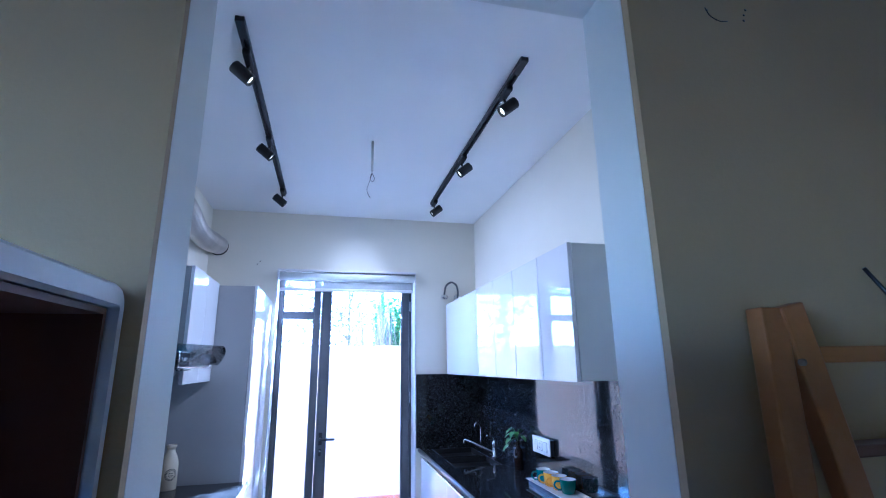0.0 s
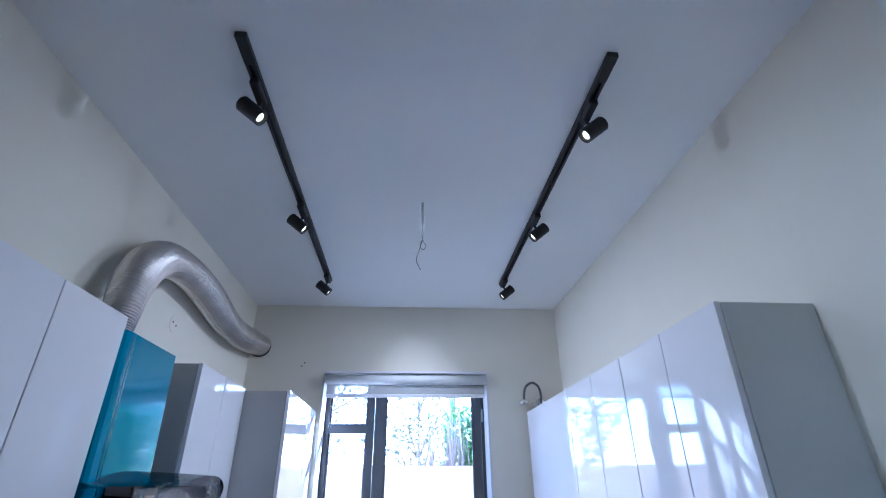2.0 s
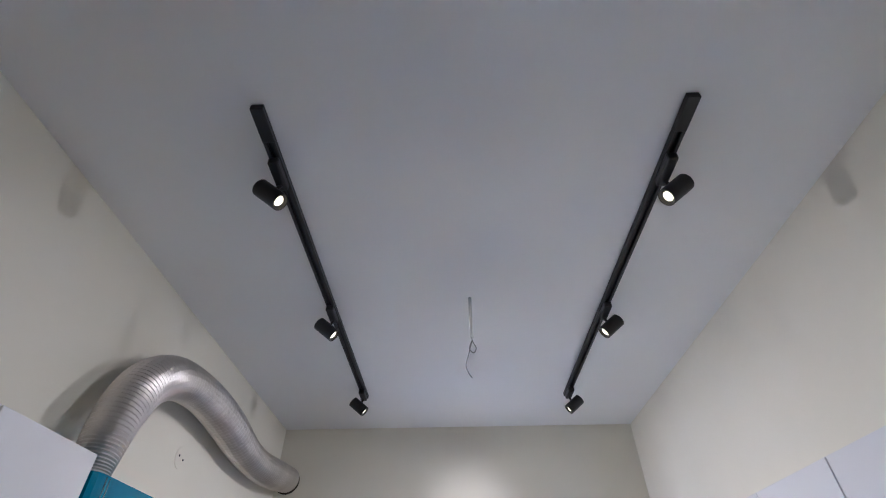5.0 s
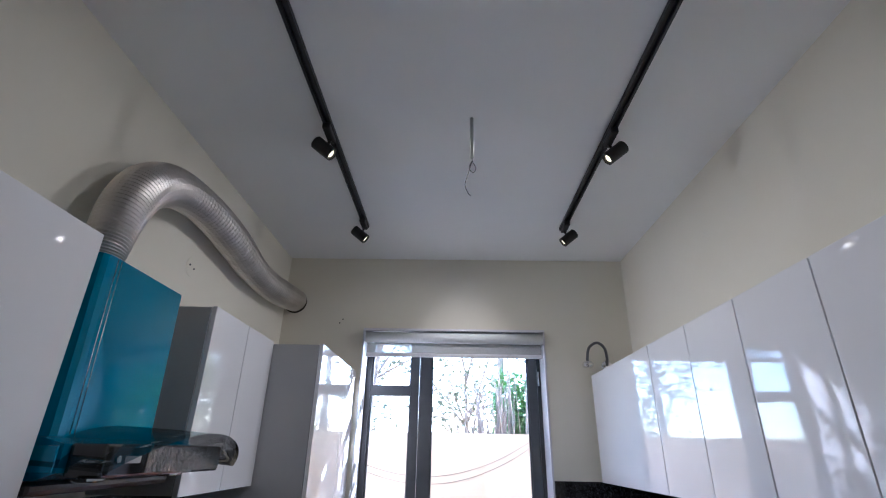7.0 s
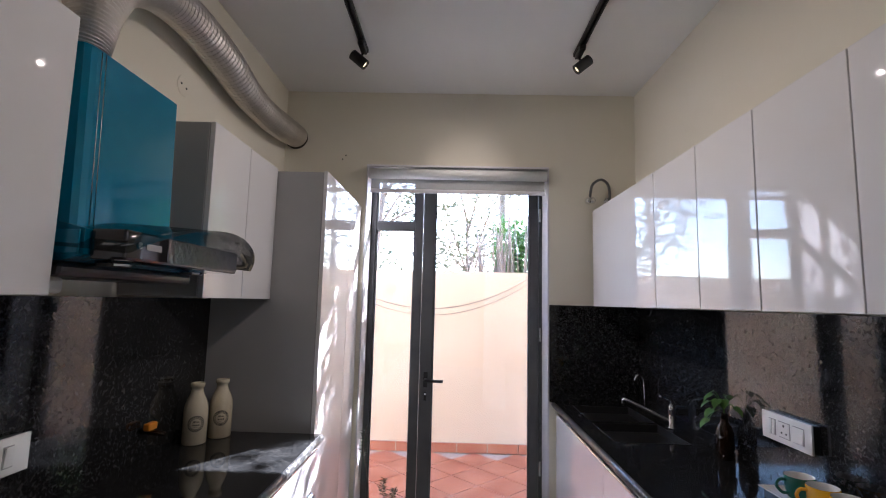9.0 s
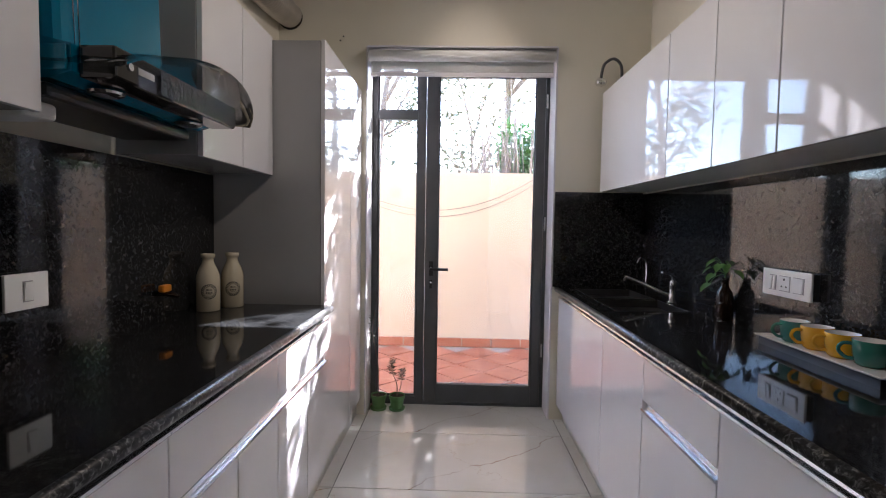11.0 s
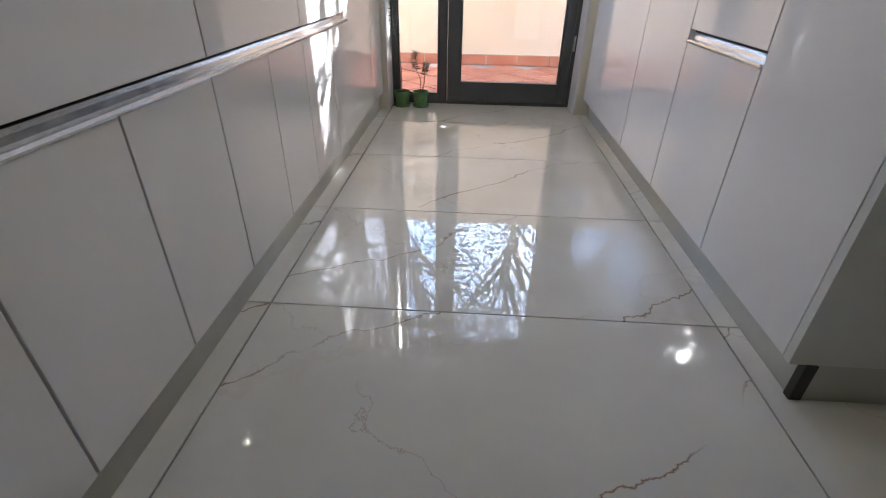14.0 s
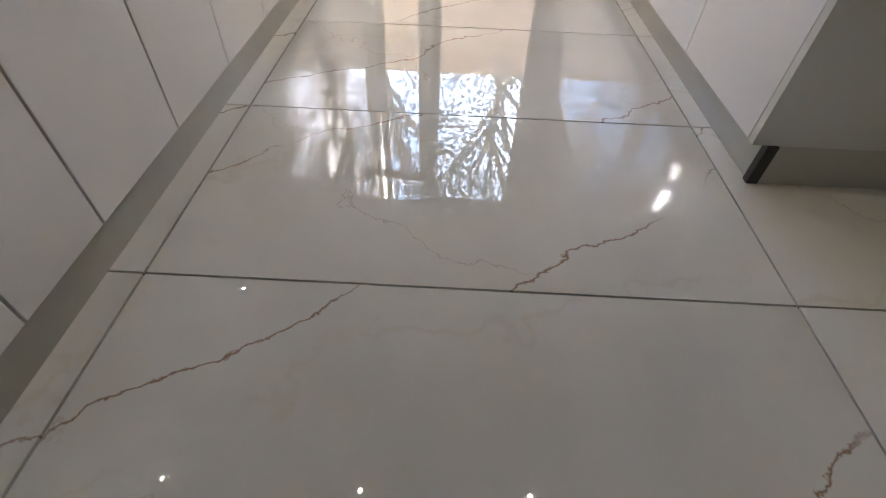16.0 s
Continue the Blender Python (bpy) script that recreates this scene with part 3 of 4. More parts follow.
# ---- wall units ----
def wall_unit(side, y0, y1, z0, z1, fx, doors, depth_wall, gap_end=True):
    x0, x1 = (depth_wall, fx - 0.02) if side < 0 else (fx + 0.02, depth_wall)
    unit = thing("wall_cabinet", ((x0 + x1) / 2, (y0 + y1) / 2, z0), "white high-gloss handleless wall cabinet with grey sides", "cabinet", "wall cabinets")
    box("carcass", (x0, y0, z0 + 0.004), (x1, y1, z1 - 0.002), CARCASS if side < 0 else CARCASS_PALE, unit, 0.001)
    for a, b in zip(doors, doors[1:]):
        d0, d1 = (fx - 0.018, fx) if side < 0 else (fx, fx + 0.018)
        box("door", (d0, a + 0.0022, z0), (d1, b - 0.0022, z1), LACQUER, unit, 0.0015)
    return unit


UZ0, UZ1, LUX, RUX = 1.44, 2.05, 1.04, 2.745
wall_unit(-1, 1.79, 2.37, UZ0, UZ1, LUX, (1.79, 2.08, 2.37), XL + 0.001)
wall_unit(-1, 2.3715, 2.966, UZ0, UZ1, LUX, (2.3715, 2.665, 2.966), XL + 0.001)
wall_unit(-1, 3.565, 4.157, UZ0, UZ1, LUX, (3.565, 3.858, 4.157), XL + 0.001)
RZ0, RZ1 = 1.442, 2.036
wall_unit(1, 4.051, 4.95, RZ0, RZ1, RUX, (4.051, 4.95), XR - 0.001)
wall_unit(1, 3.361, 4.0495, RZ0, RZ1, RUX, (3.361, 3.69, 4.0495), XR - 0.001)
wall_unit(1, 2.70, 3.3595, RZ0, RZ1, RUX, (2.70, 3.022, 3.3595), XR - 0.001)
# larder
larder = thing("tall_cabinet", (1.0, 4.57, 0), "tall white high-gloss larder cabinet with a grey side beside the door", "cabinet")
box("carcass", (XL + 0.001, 4.16, FZ0), (1.255, 4.992, 2.04), CARCASS, larder, 0.001)
box("kick_board", (1.236, 4.16, 0), (1.252, 4.992, FZ0 - 0.003), KICK, larder)
for a, b in ((4.16, 4.69), (4.69, 4.992)):
    box("door", (1.257, a + 0.0015, FZ0), (1.275, b - 0.0015, 2.045), LACQUER, larder, 0.0015)

# ---- cooker hood ----
hood = thing("cooker_hood", (0.9, 3.27, 1.5), "teal chimney cooker hood with a curved smoked glass canopy", "cooker hood")
bm = bmesh.new()
HY0, HY1, HX = 3.03, 3.40, 1.005
outline = [(XL + 0.001, HY0), (HX - 0.03, HY0), (HX - 0.012, HY0 + 0.006), (HX - 0.003, HY0 + 0.018), (HX, HY0 + 0.035), (HX, HY1 - 0.008), (HX - 0.004, HY1 - 0.002), (HX - 0.012, HY1), (XL + 0.001, HY1)]
lo = [bm.verts.new((x + (0.012 if x > 0.9 else 0), y, 1.60)) for x, y in outline]
hi = [bm.verts.new((x, y, 2.035)) for x, y in outline]
for i in range(len(outline)):
    j = (i + 1) % len(outline)
    bm.faces.new((lo[i], lo[j], hi[j], hi[i]))
bm.faces.new(lo)
bm.faces.new(hi)
finish(bm, "chimney", TEAL, hood)
# Thin bright strips stand in for the reflection stripes by the chimney's corner.
for sy in (0.048, 0.062):
    tube("glint_line", [(HX + 0.0122, HY0 + sy, 1.605), (HX + 0.0002, HY0 + sy, 2.03)], 0.0014, ALU, hood, 6)
bm = bmesh.new()
# canopy body: a shallow box with a sloping front
body = [(XL + 0.001, 1.515), (1.04, 1.515), (1.085, 1.53), (1.085, 1.585), (1.02, 1.60), (XL + 0.001, 1.60)]
va = [bm.verts.new((x, 2.985, z)) for x, z in body]
vb = [bm.verts.new((x, 3.545, z)) for x, z in body]
for i in range(len(body)):
    j = (i + 1) % len(body)
    bm.faces.new((va[i], va[j], vb[j], vb[i]))
bm.faces.new(va)
bm.faces.new(vb)
finish(bm, "canopy_body", FILM, hood)
box("control_panel", (1.086, 3.0, 1.52), (1.165, 3.53, 1.588), BLACKGLASS, hood, 0.006)
bm = bmesh.new()
add_box(bm, (1.1652, 3.15, 1.527), (1.1664, 3.525, 1.583))
finish(bm, "film_patch", WRINKLE, hood)
box("film_strip", (XL + 0.06, 2.979, 1.530), (1.078, 2.984, 1.582), TEAL, hood, 0.002)
bm = bmesh.new()
add_tube(bm, [Vector((1.164, 3.045, 1.556)), Vector((1.168, 3.045, 1.556))], 0.008, 14)
finish(bm, "button", ALU, hood)
box("display", (1.1645, 3.07, 1.548), (1.1665, 3.125, 1.563), CARCASS, hood)
# glass: arched across the width, bowed towards the room
bm = bmesh.new()
grid = []
NU, NV = 24, 10
for i in range(NU + 1):
    u = i / NU * 2 - 1
    row = []
    for j in range(NV + 1):
        v = j / NV
        reach = 0.40 + 0.10 * math.sqrt(max(0.0, 1 - 0.92 * u * u))
        row.append(bm.verts.new((XL + 0.02 + v * reach, 3.265 + u * 0.297, 1.552 + 0.085 * (1 - u * u) ** 0.8 - 0.02 * v * v)))
    grid.append(row)
for i in range(NU):
    for j in range(NV):
        bm.faces.new((grid[i][j], grid[i + 1][j], grid[i + 1][j + 1], grid[i][j + 1]))
bmesh.ops.solidify(bm, geom=list(bm.faces), thickness=0.007)
glass_ob = finish(bm, "glass_canopy", SMOKE, hood, True)
glass_ob.visible_shadow = False
bm = bmesh.new()
add_lathe(bm, [(0, 0), (0.028, 0), (0.035, 0.003), (0.038, 0.008), (0, 0.008)], (1.07, 3.10, 1.508), 20)
finish(bm, "lamp_ring", CHROME, hood)
bm = bmesh.new()
add_lathe(bm, [(0, 0), (0.028, 0), (0.035, 0.003), (0.038, 0.008), (0, 0.008)], (1.07, 3.43, 1.508), 20)
finish(bm, "lamp_ring", CHROME, hood)
bm = bmesh.new()
add_box(bm, (0.80, 3.0, 1.482), (1.02, 3.53, 1.515), 0.012)
finish(bm, "grease_filter", BLACKP, hood)
box("oil_cup", (0.78, 2.995, 1.444), (0.97, 3.085, 1.483), WHITEP, hood, 0.010)

# flexible duct
duct_path = smooth_path([(0.89, 3.16, 2.03), (0.89, 3.165, 2.11), (0.882, 3.195, 2.24), (0.868, 3.28, 2.37), (0.855, 3.44, 2.462), (0.848, 3.68, 2.498),
                         (0.84, 3.95, 2.488), (0.833, 4.22, 2.452), (0.828, 4.48, 2.448), (0.824, 4.75, 2.475), (0.822, 5.01, 2.51)], 22)


def duct_radius(u, i):
    """Narrow and tightly ribbed on the hood's outlet, stretched wider after the bend."""
    grow = min(1.0, max(0.0, (u - 0.04) / 0.2))
    return 0.050 + 0.025 * grow * grow * (3 - 2 * grow) + (0.0022 if i % 2 else -0.0012) + 0.003 * math.sin(u * 23)


tagged(tube("exhaust_duct", duct_path, duct_radius, FOIL, None, 24, base=(0.89, 3.16, 2.03), smooth=False),
       "crinkled aluminium foil exhaust duct from the hood into the end wall", "duct")
tagged(tube("duct_collar", [Vector((0.822, YB - 0.006, 2.50)), Vector((0.822, YB - 0.001, 2.50))], 0.077, GROUT, None, 28, base=(0.822, YB, 2.47), smooth=False), "thin dark sealed ring round the duct hole", "collar")


# ---- ceiling lights ----
def track(name_y, x, y0, y1):
    t = thing("track_rail", (x, y0, H), "black ceiling track rail for spotlights", "light track", "light tracks")
    bm = bmesh.new()
    add_box(bm, (x - 0.0175, y0, H - 0.02), (x - 0.007, y1, H), 0.002)
    add_box(bm, (x + 0.007, y0, H - 0.02), (x + 0.0175, y1, H), 0.002)
    add_box(bm, (x - 0.007, y0, H - 0.006), (x + 0.007, y1, H))
    finish(bm, "rail", BLACK, t)
    box("feed", (x - 0.018, y0 - 0.002, H - 0.022), (x + 0.018, y0 + 0.11, H - 0.0), BLACK, t, 0.003)
    box("end_cap", (x - 0.018, y1 - 0.012, H - 0.022), (x + 0.018, y1 + 0.004, H), BLACK, t, 0.003)
    return t


track("west", 1.365, 2.54, 4.455)
track("east", 2.526, 2.54, 4.47)


def spot(x, y, aim):
    """Track spotlight: adapter, stem and a short can that looks along aim."""
    s = thing("track_spotlight", (x, y, H - 0.02), "black cylindrical track spotlight with a lit warm lamp", "spotlight", "track spotlights")
    bm = bmesh.new()
    add_box(bm, (x - 0.016, y - 0.10, H - 0.048), (x + 0.016, y + 0.012, H - 0.0205), 0.006)
    finish(bm, "adapter", BLACK, s)
    aim = Vector(aim).normalized()
    c = Vector((x - math.copysign(0.022, aim.x), y - 0.012, H - 0.088))
    tube("stem", [Vector((x, y - 0.01, H - 0.045)), c], 0.006, BLACK, s, 8)
    m = Matrix.Translation(c) @ aim.to_track_quat("Z", "Y").to_matrix().to_4x4()
    bm = bmesh.new()
    add_lathe(bm, [(0, -0.048), (0.026, -0.048), (0.0285, -0.045), (0.0285, 0.045), (0.027, 0.047), (0.0245, 0.045), (0.022, 0.036), (0, 0.036)], None, 28, m)
    finish(bm, "can", BLACK, s, False)
    bm = bmesh.new()
    add_lathe(bm, [(0, 0.037), (0.017, 0.037), (0.014, 0.040), (0, 0.0415)], None, 20, m)
    finish(bm, "lamp", LED, s)
    d = bpy.data.lights.new("spot_beam", "SPOT")
    d.energy, d.spot_size, d.spot_blend, d.color, d.shadow_soft_size = 1.25, radians(106), 1.0, (1.0, 0.85, 0.66), 0.014
    b = new("spot_beam", d)
    b.matrix_world = look(c + aim * 0.052, c + aim)
    return s


for y in (2.80, 3.58, 4.42):
    spot(1.365, y, (0.78, 0.10, -0.62))
for y in (2.82, 3.60, 4.44):
    spot(2.526, y, (-0.78, 0.10, -0.62))

hang = thing("ceiling_conduit", (1.951, 3.482, H), "bare grey conduit with a looped wire hanging from the ceiling", "wiring")
tube("pipe", [(1.951, 3.482, H), (1.951, 3.482, 2.632)], 0.0075, KICK, hang, 14)
tube("wire", smooth_path([(1.951, 3.482, 2.64), (1.953, 3.482, 2.615), (1.966, 3.482, 2.585), (1.955, 3.482, 2.565), (1.940, 3.482, 2.585), (1.951, 3.484, 2.617), (1.936, 3.486, 2.56), (1.924, 3.486, 2.515), (1.935, 3.486, 2.48), (1.945, 3.486, 2.465)], 6), 0.0017, BLACKP, hang, 6)

# gooseneck lamp on the end wall
lamp = thing("wall_lamp", (2.75, YB, 2.09), "small chrome gooseneck wall lamp with its neck bent down", "lamp")
bm = bmesh.new()
add_lathe(bm, [(0, 0), (0.034, 0), (0.034, 0.010), (0.028, 0.016), (0, 0.017)], None, 24, Matrix.Translation((2.862, YB, 2.105)) @ Euler((radians(90), 0, 0)).to_matrix().to_4x4())
finish(bm, "rose", CHROME, lamp, True)
tube("neck", smooth_path([(2.862, YB - 0.012, 2.105), (2.860, YB - 0.035, 2.15), (2.845, YB - 0.05, 2.21), (2.80, YB - 0.055, 2.24), (2.75, YB - 0.05, 2.21), (2.735, YB - 0.045, 2.15), (2.733, YB - 0.045, 2.12)], 6), 0.0085, FRAME, lamp, 10)
bm = bmesh.new()
add_lathe(bm, [(0, -0.022), (0.026, -0.02), (0.034, -0.008), (0.034, 0.006), (0.022, 0.02), (0, 0.022)], (2.733, YB - 0.045, 2.105), 20)
finish(bm, "head", CHROME, lamp, True)

# ---- switches and small things on the walls ----
def switch_plate(name, side, y0, y1, z0, z1, modules, label):
    wx = XL + 0.016 if side < 0 else XR - 0.016
    s = 1 if side < 0 else -1

    def bx(nm, u0, u1, a, b, c, d, mat, bev=0.0):
        xs = sorted((wx + s * u0, wx + s * u1))
        return box(nm, (xs[0], a, c), (xs[1], b, d), mat, plate, bev)
    plate = thing(name, (wx, (y0 + y1) / 2, z0), label, "switch")
    bx("back_box", 0.0, 0.022, y0 + 0.003, y1 - 0.003, z0 + 0.003, z1 - 0.003, BLACKP)
    bx("plate", 0.022, 0.030, y0, y1, z0, z1, WHITEP, 0.002)
    mh = (z1 - z0) * 0.26
    zc = (z0 + z1) / 2
    for kind_of, yc, w in modules:
        bx("module_edge", 0.0301, 0.0308, yc - w / 2 - 0.0025, yc + w / 2 + 0.0025, zc - mh - 0.0025, zc + mh + 0.0025, CARCASS)
        if kind_of == "rocker":
            bm = bmesh.new()
            add_box(bm, (-0.002, -w / 2, -mh), (0.002, w / 2, mh), 0.001, pose(wx + s * 0.033, yc, zc, 0, 5, 0))
            finish(bm, "rocker", WHITEP, plate)
        else:
            bx("socket", 0.0308, 0.033, yc - w / 2, yc + w / 2, zc - mh, zc + mh, WHITEP, 0.001)
            for dy, dz, r in ((0, 0.014, 0.0045), (-0.011, -0.010, 0.0035), (0.011, -0.010, 0.0035)):
                xs = (wx + s * 0.0325, wx + s * 0.0336)
                tube("pin_hole", [Vector((xs[0], yc + dy, zc + dz)), Vector((xs[1], yc + dy, zc + dz))], r, BLACKP, plate, 10)
    return plate


switch_plate("switch_plate", -1, 3.122, 3.244, 0.998, 1.090, [("rocker", 3.183, 0.024)], "white single wall switch plate on the black granite backsplash")
switch_plate("socket_plate", 1, 3.54, 3.775, 1.0, 1.092, [("rocker", 3.728, 0.012), ("rocker", 3.710, 0.012), ("socket", 3.660, 0.048), ("rocker", 3.595, 0.046)],
             "white socket and switch plate on the black granite backsplash")

cap = thing("junction_cover", (XL, 3.83, 2.30), "small round cream junction cover with two screws", "cover")
bm = bmesh.new()
add_lathe(bm, [(0, 0), (0.042, 0), (0.041, 0.003), (0, 0.004)], None, 28, Matrix.Translation((XL, 3.83, 2.30)) @ Euler((0, radians(90), 0)).to_matrix().to_4x4())
finish(bm, "disc", WALL, cap)
for dy, dz in ((-0.018, 0.004), (0.018, -0.004)):
    tube("screw", [Vector((XL + 0.003, 3.83 + dy, 2.30 + dz)), Vector((XL + 0.006, 3.83 + dy, 2.30 + dz))], 0.0045, BLACKP, cap, 8)
for x, z in ((1.135, 2.36), (1.155, 2.385)):
    tagged(tube("wall_plug", [Vector((x, YB - 0.003, z)), Vector((x, YB + 0.001, z))], 0.005, BLACKP, None, 8, base=(x, YB, z)), "small dark screw plug in the cream wall", "screw", "wall plugs")

# gas cock on the backsplash
cock = thing("gas_tap", (XL + 0.016, 3.74, 0.96), "small gas tap with an orange lever on the backsplash", "gas tap")
tube("pipe", smooth_path([(XL + 0.012, 3.74, 0.955), (XL + 0.06, 3.74, 0.955), (XL + 0.09, 3.76, 0.945)], 4), 0.009, BROWNGLASS, cock, 10)
bm = bmesh.new()
add_box(bm, (XL + 0.035, 3.715, 0.963), (XL + 0.06, 3.765, 0.99), 0.006)
finish(bm, "lever", ORANGE, cock)


# ---- things on the counters ----
def milk_jug(x, y, turn):
    z = CZ1
    j = thing("milk_jug", (x, y, z), "cream ceramic milk bottle with a round dark printed badge", "bottle", "milk bottles")
    bm = bmesh.new()
    R = 0.046
    add_lathe(bm, [(0, 0), (R - 0.004, 0), (R, 0.004), (R, 0.13), (R - 0.002, 0.15), (R - 0.010, 0.175), (0.026, 0.195), (0.0225, 0.208), (0.022, 0.222), (0.027, 0.224), (0.028, 0.236), (0.026, 0.240), (0.020, 0.240), (0.019, 0.21), (0, 0.20)], (x, y, z), 36)
    finish(bm, "body", CERAMIC, j, True)
    # badge: a ring and bars wrapped on the round body
    bm = bmesh.new()

    def wrap(u, v):
        a = turn + u / R
        return bm.verts.new((x + (R + 0.0006) * math.cos(a), y + (R + 0.0006) * math.sin(a), z + 0.085 + v))
    for r0, r1 in ((0.0285, 0.0312), (0.0205, 0.022)):
        n_seg = 40
        for k in range(n_seg):
            a0, a1 = 2 * math.pi * k / n_seg, 2 * math.pi * (k + 1) / n_seg
            bm.faces.new([wrap(r * math.cos(a), r * math.sin(a)) for r, a in ((r0, a0), (r1, a0), (r1, a1), (r0, a1))])
    for k in range(22):
        a = 2 * math.pi * k / 22
        bm.faces.new([wrap(r * math.cos(a + d), r * math.sin(a + d)) for r, d in ((0.0235, 0), (0.0275, 0), (0.0275, 0.19), (0.0235, 0.19))])
    for u0, u1, v0, v1 in ((-0.013, 0.013, 0.002, 0.004), (-0.010, -0.002, 0.005, 0.011), (0.001, 0.010, 0.005, 0.009), (-0.012, -0.007, -0.008, -0.002), (-0.005, -0.001, -0.008, -0.002), (0.001, 0.005, -0.008, -0.002), (0.007, 0.012, -0.008, -0.002), (-0.008, 0.008, -0.013, -0.0115)):
        bm.faces.new([wrap(u, v) for u, v in ((u0, v0), (u1, v0), (u1, v1), (u0, v1))])
    finish(bm, "badge", INK, j)
    return j


milk_jug(0.835, 3.975, radians(-58))
milk_jug(0.888, 4.08, radians(-62))

# tray with four cups
tray = thing("serving_tray", (2.90, 3.47, CZ1), "long white porcelain tray with a raised dark rim underside", "tray")
bm = bmesh.new()
TX0, TX1, TY0, TY1 = 2.875, 3.018, 3.15, 3.625
rings = []
for inset, z in ((0.02, 0.024), (0.002, 0.028), (0.0, 0.031), (0.003, 0.033), (0.016, 0.026), (0.022, 0.0245)):
    rings.append([bm.verts.new((x, y, CZ1 + z)) for x, y in ((TX0 + inset, TY0 + inset), (TX1 - inset, TY0 + inset), (TX1 - inset, TY1 - inset), (TX0 + inset, TY1 - inset))])
for a, b in zip(rings, rings[1:]):
    for k in range(4):
        bm.faces.new((a[k], a[(k + 1) % 4], b[(k + 1) % 4], b[k]))
bm.faces.new(rings[0])
bm.faces.new(rings[-1])
finish(bm, "dish", PORCELAIN, tray)
box("foot", (TX0 + 0.012, TY0 + 0.012, CZ1), (TX1 - 0.012, TY1 - 0.012, CZ1 + 0.0238), BLACKP, tray)


def cup(x, y, mat, colour, turn):
    z = CZ1 + 0.0248
    c = thing("coffee_cup", (x, y, z), colour + " glazed ceramic cup on the white tray", "cup", "cups on the tray")
    bm = bmesh.new()
    add_lathe(bm, [(0, 0), (0.028, 0), (0.034, 0.006), (0.039, 0.03), (0.0415, 0.066), (0.0405, 0.068)], (x, y, z), 32)
    finish(bm, "body", mat, c, True)
    bm = bmesh.new()
    add_lathe(bm, [(0.0405, 0.068), (0.039, 0.066), (0.0365, 0.03), (0.031, 0.009), (0, 0.006)], (x, y, z), 32)
    finish(bm, "inside", PORCELAIN, c, True)
    d = Vector((math.cos(turn), math.sin(turn), 0))
    o = Vector((x, y, z))
    tube("handle", smooth_path([o + d * 0.039 + Vector((0, 0, 0.056)), o + d * 0.060 + Vector((0, 0, 0.054)), o + d * 0.068 + Vector((0, 0, 0.036)), o + d * 0.052 + Vector((0, 0, 0.018)), o + d * 0.033 + Vector((0, 0, 0.016))], 5), 0.0048, mat, c, 10)
    return c


for k, (mat, colour) in enumerate(((GREENCUP, "teal green"), (YELLOW, "yellow"), (YELLOW, "yellow"), (GREENCUP, "teal green"))):
    cup(2.946 + 0.005 * k, 3.535 - 0.086 * k, mat, colour, radians(178 - 8 * k))


# bottle with a cutting
vase = thing("bottle_vase", (2.980, 3.99, CZ1), "dark brown glass bottle holding a green climbing plant cutting", "bottle vase")
bm = bmesh.new()
add_lathe(bm, [(0, 0), (0.030, 0), (0.033, 0.004), (0.033, 0.10), (0.028, 0.122), (0.015, 0.14), (0.0135, 0.165), (0.016, 0.167), (0.016, 0.178), (0.011, 0.178), (0.010, 0.14), (0, 0.135)], (2.980, 3.99, CZ1), 28)
finish(bm, "bottle", BROWNGLASS, vase, True)
bm = bmesh.new()
bl = bmesh.new()
random.seed(21)
rngp = random.Random(21)
for ang, ln, up in ((2.9, 0.10, 0.06), (3.5, 0.12, 0.03), (3.1, 0.08, 0.10), (4.2, 0.07, 0.08), (2.5, 0.06, 0.11), (3.3, 0.13, -0.02), (0.6, 0.05, 0.09), (5.0, 0.09, 0.05), (3.8, 0.10, 0.08)):
    foot = Vector((2.980, 3.99, CZ1 + 0.15))
    tip = foot + Vector((math.cos(ang) * ln * 0.55, math.sin(ang) * ln * 0.6, 0.02 + up * 0.8))
    add_tube(bm, smooth_path([foot, foot + Vector((0, 0, 0.04)), foot.lerp(tip, 0.6) + Vector((0, 0, 0.03)), tip], 4), 0.0015, 5)
    out = Vector((math.cos(ang), math.sin(ang), -0.75))
    side = out.cross(Vector((0, 0, 1))).normalized()
    nrm = side.cross(out.normalized())
    sz = rngp.uniform(0.038, 0.055)
    od = out.normalized()
    mid = [bl.verts.new(tip + od * sz * t - nrm * sz * 0.12 * t * t) for t in (0.0, 0.3, 0.65, 1.0)]
    lft = [bl.verts.new(tip + od * sz * t + side * sz * w + nrm * sz * 0.07) for t, w in ((-0.10, 0.22), (0.2, 0.40), (0.62, 0.26))]
    rgt = [bl.verts.new(tip + od * sz * t - side * sz * w + nrm * sz * 0.07) for t, w in ((-0.10, 0.22), (0.2, 0.40), (0.62, 0.26))]
    for sd in (lft, rgt):
        bl.faces.new((mid[0], sd[0], sd[1], mid[1]))
        bl.faces.new((mid[1], sd[1], sd[2], mid[2]))
        bl.faces.new((mid[2], sd[2], mid[3]))
finish(bm, "stalks", LEAF, vase, True)
tagged(finish(bl, "leaves", LEAF, vase, True), kind="stuff")


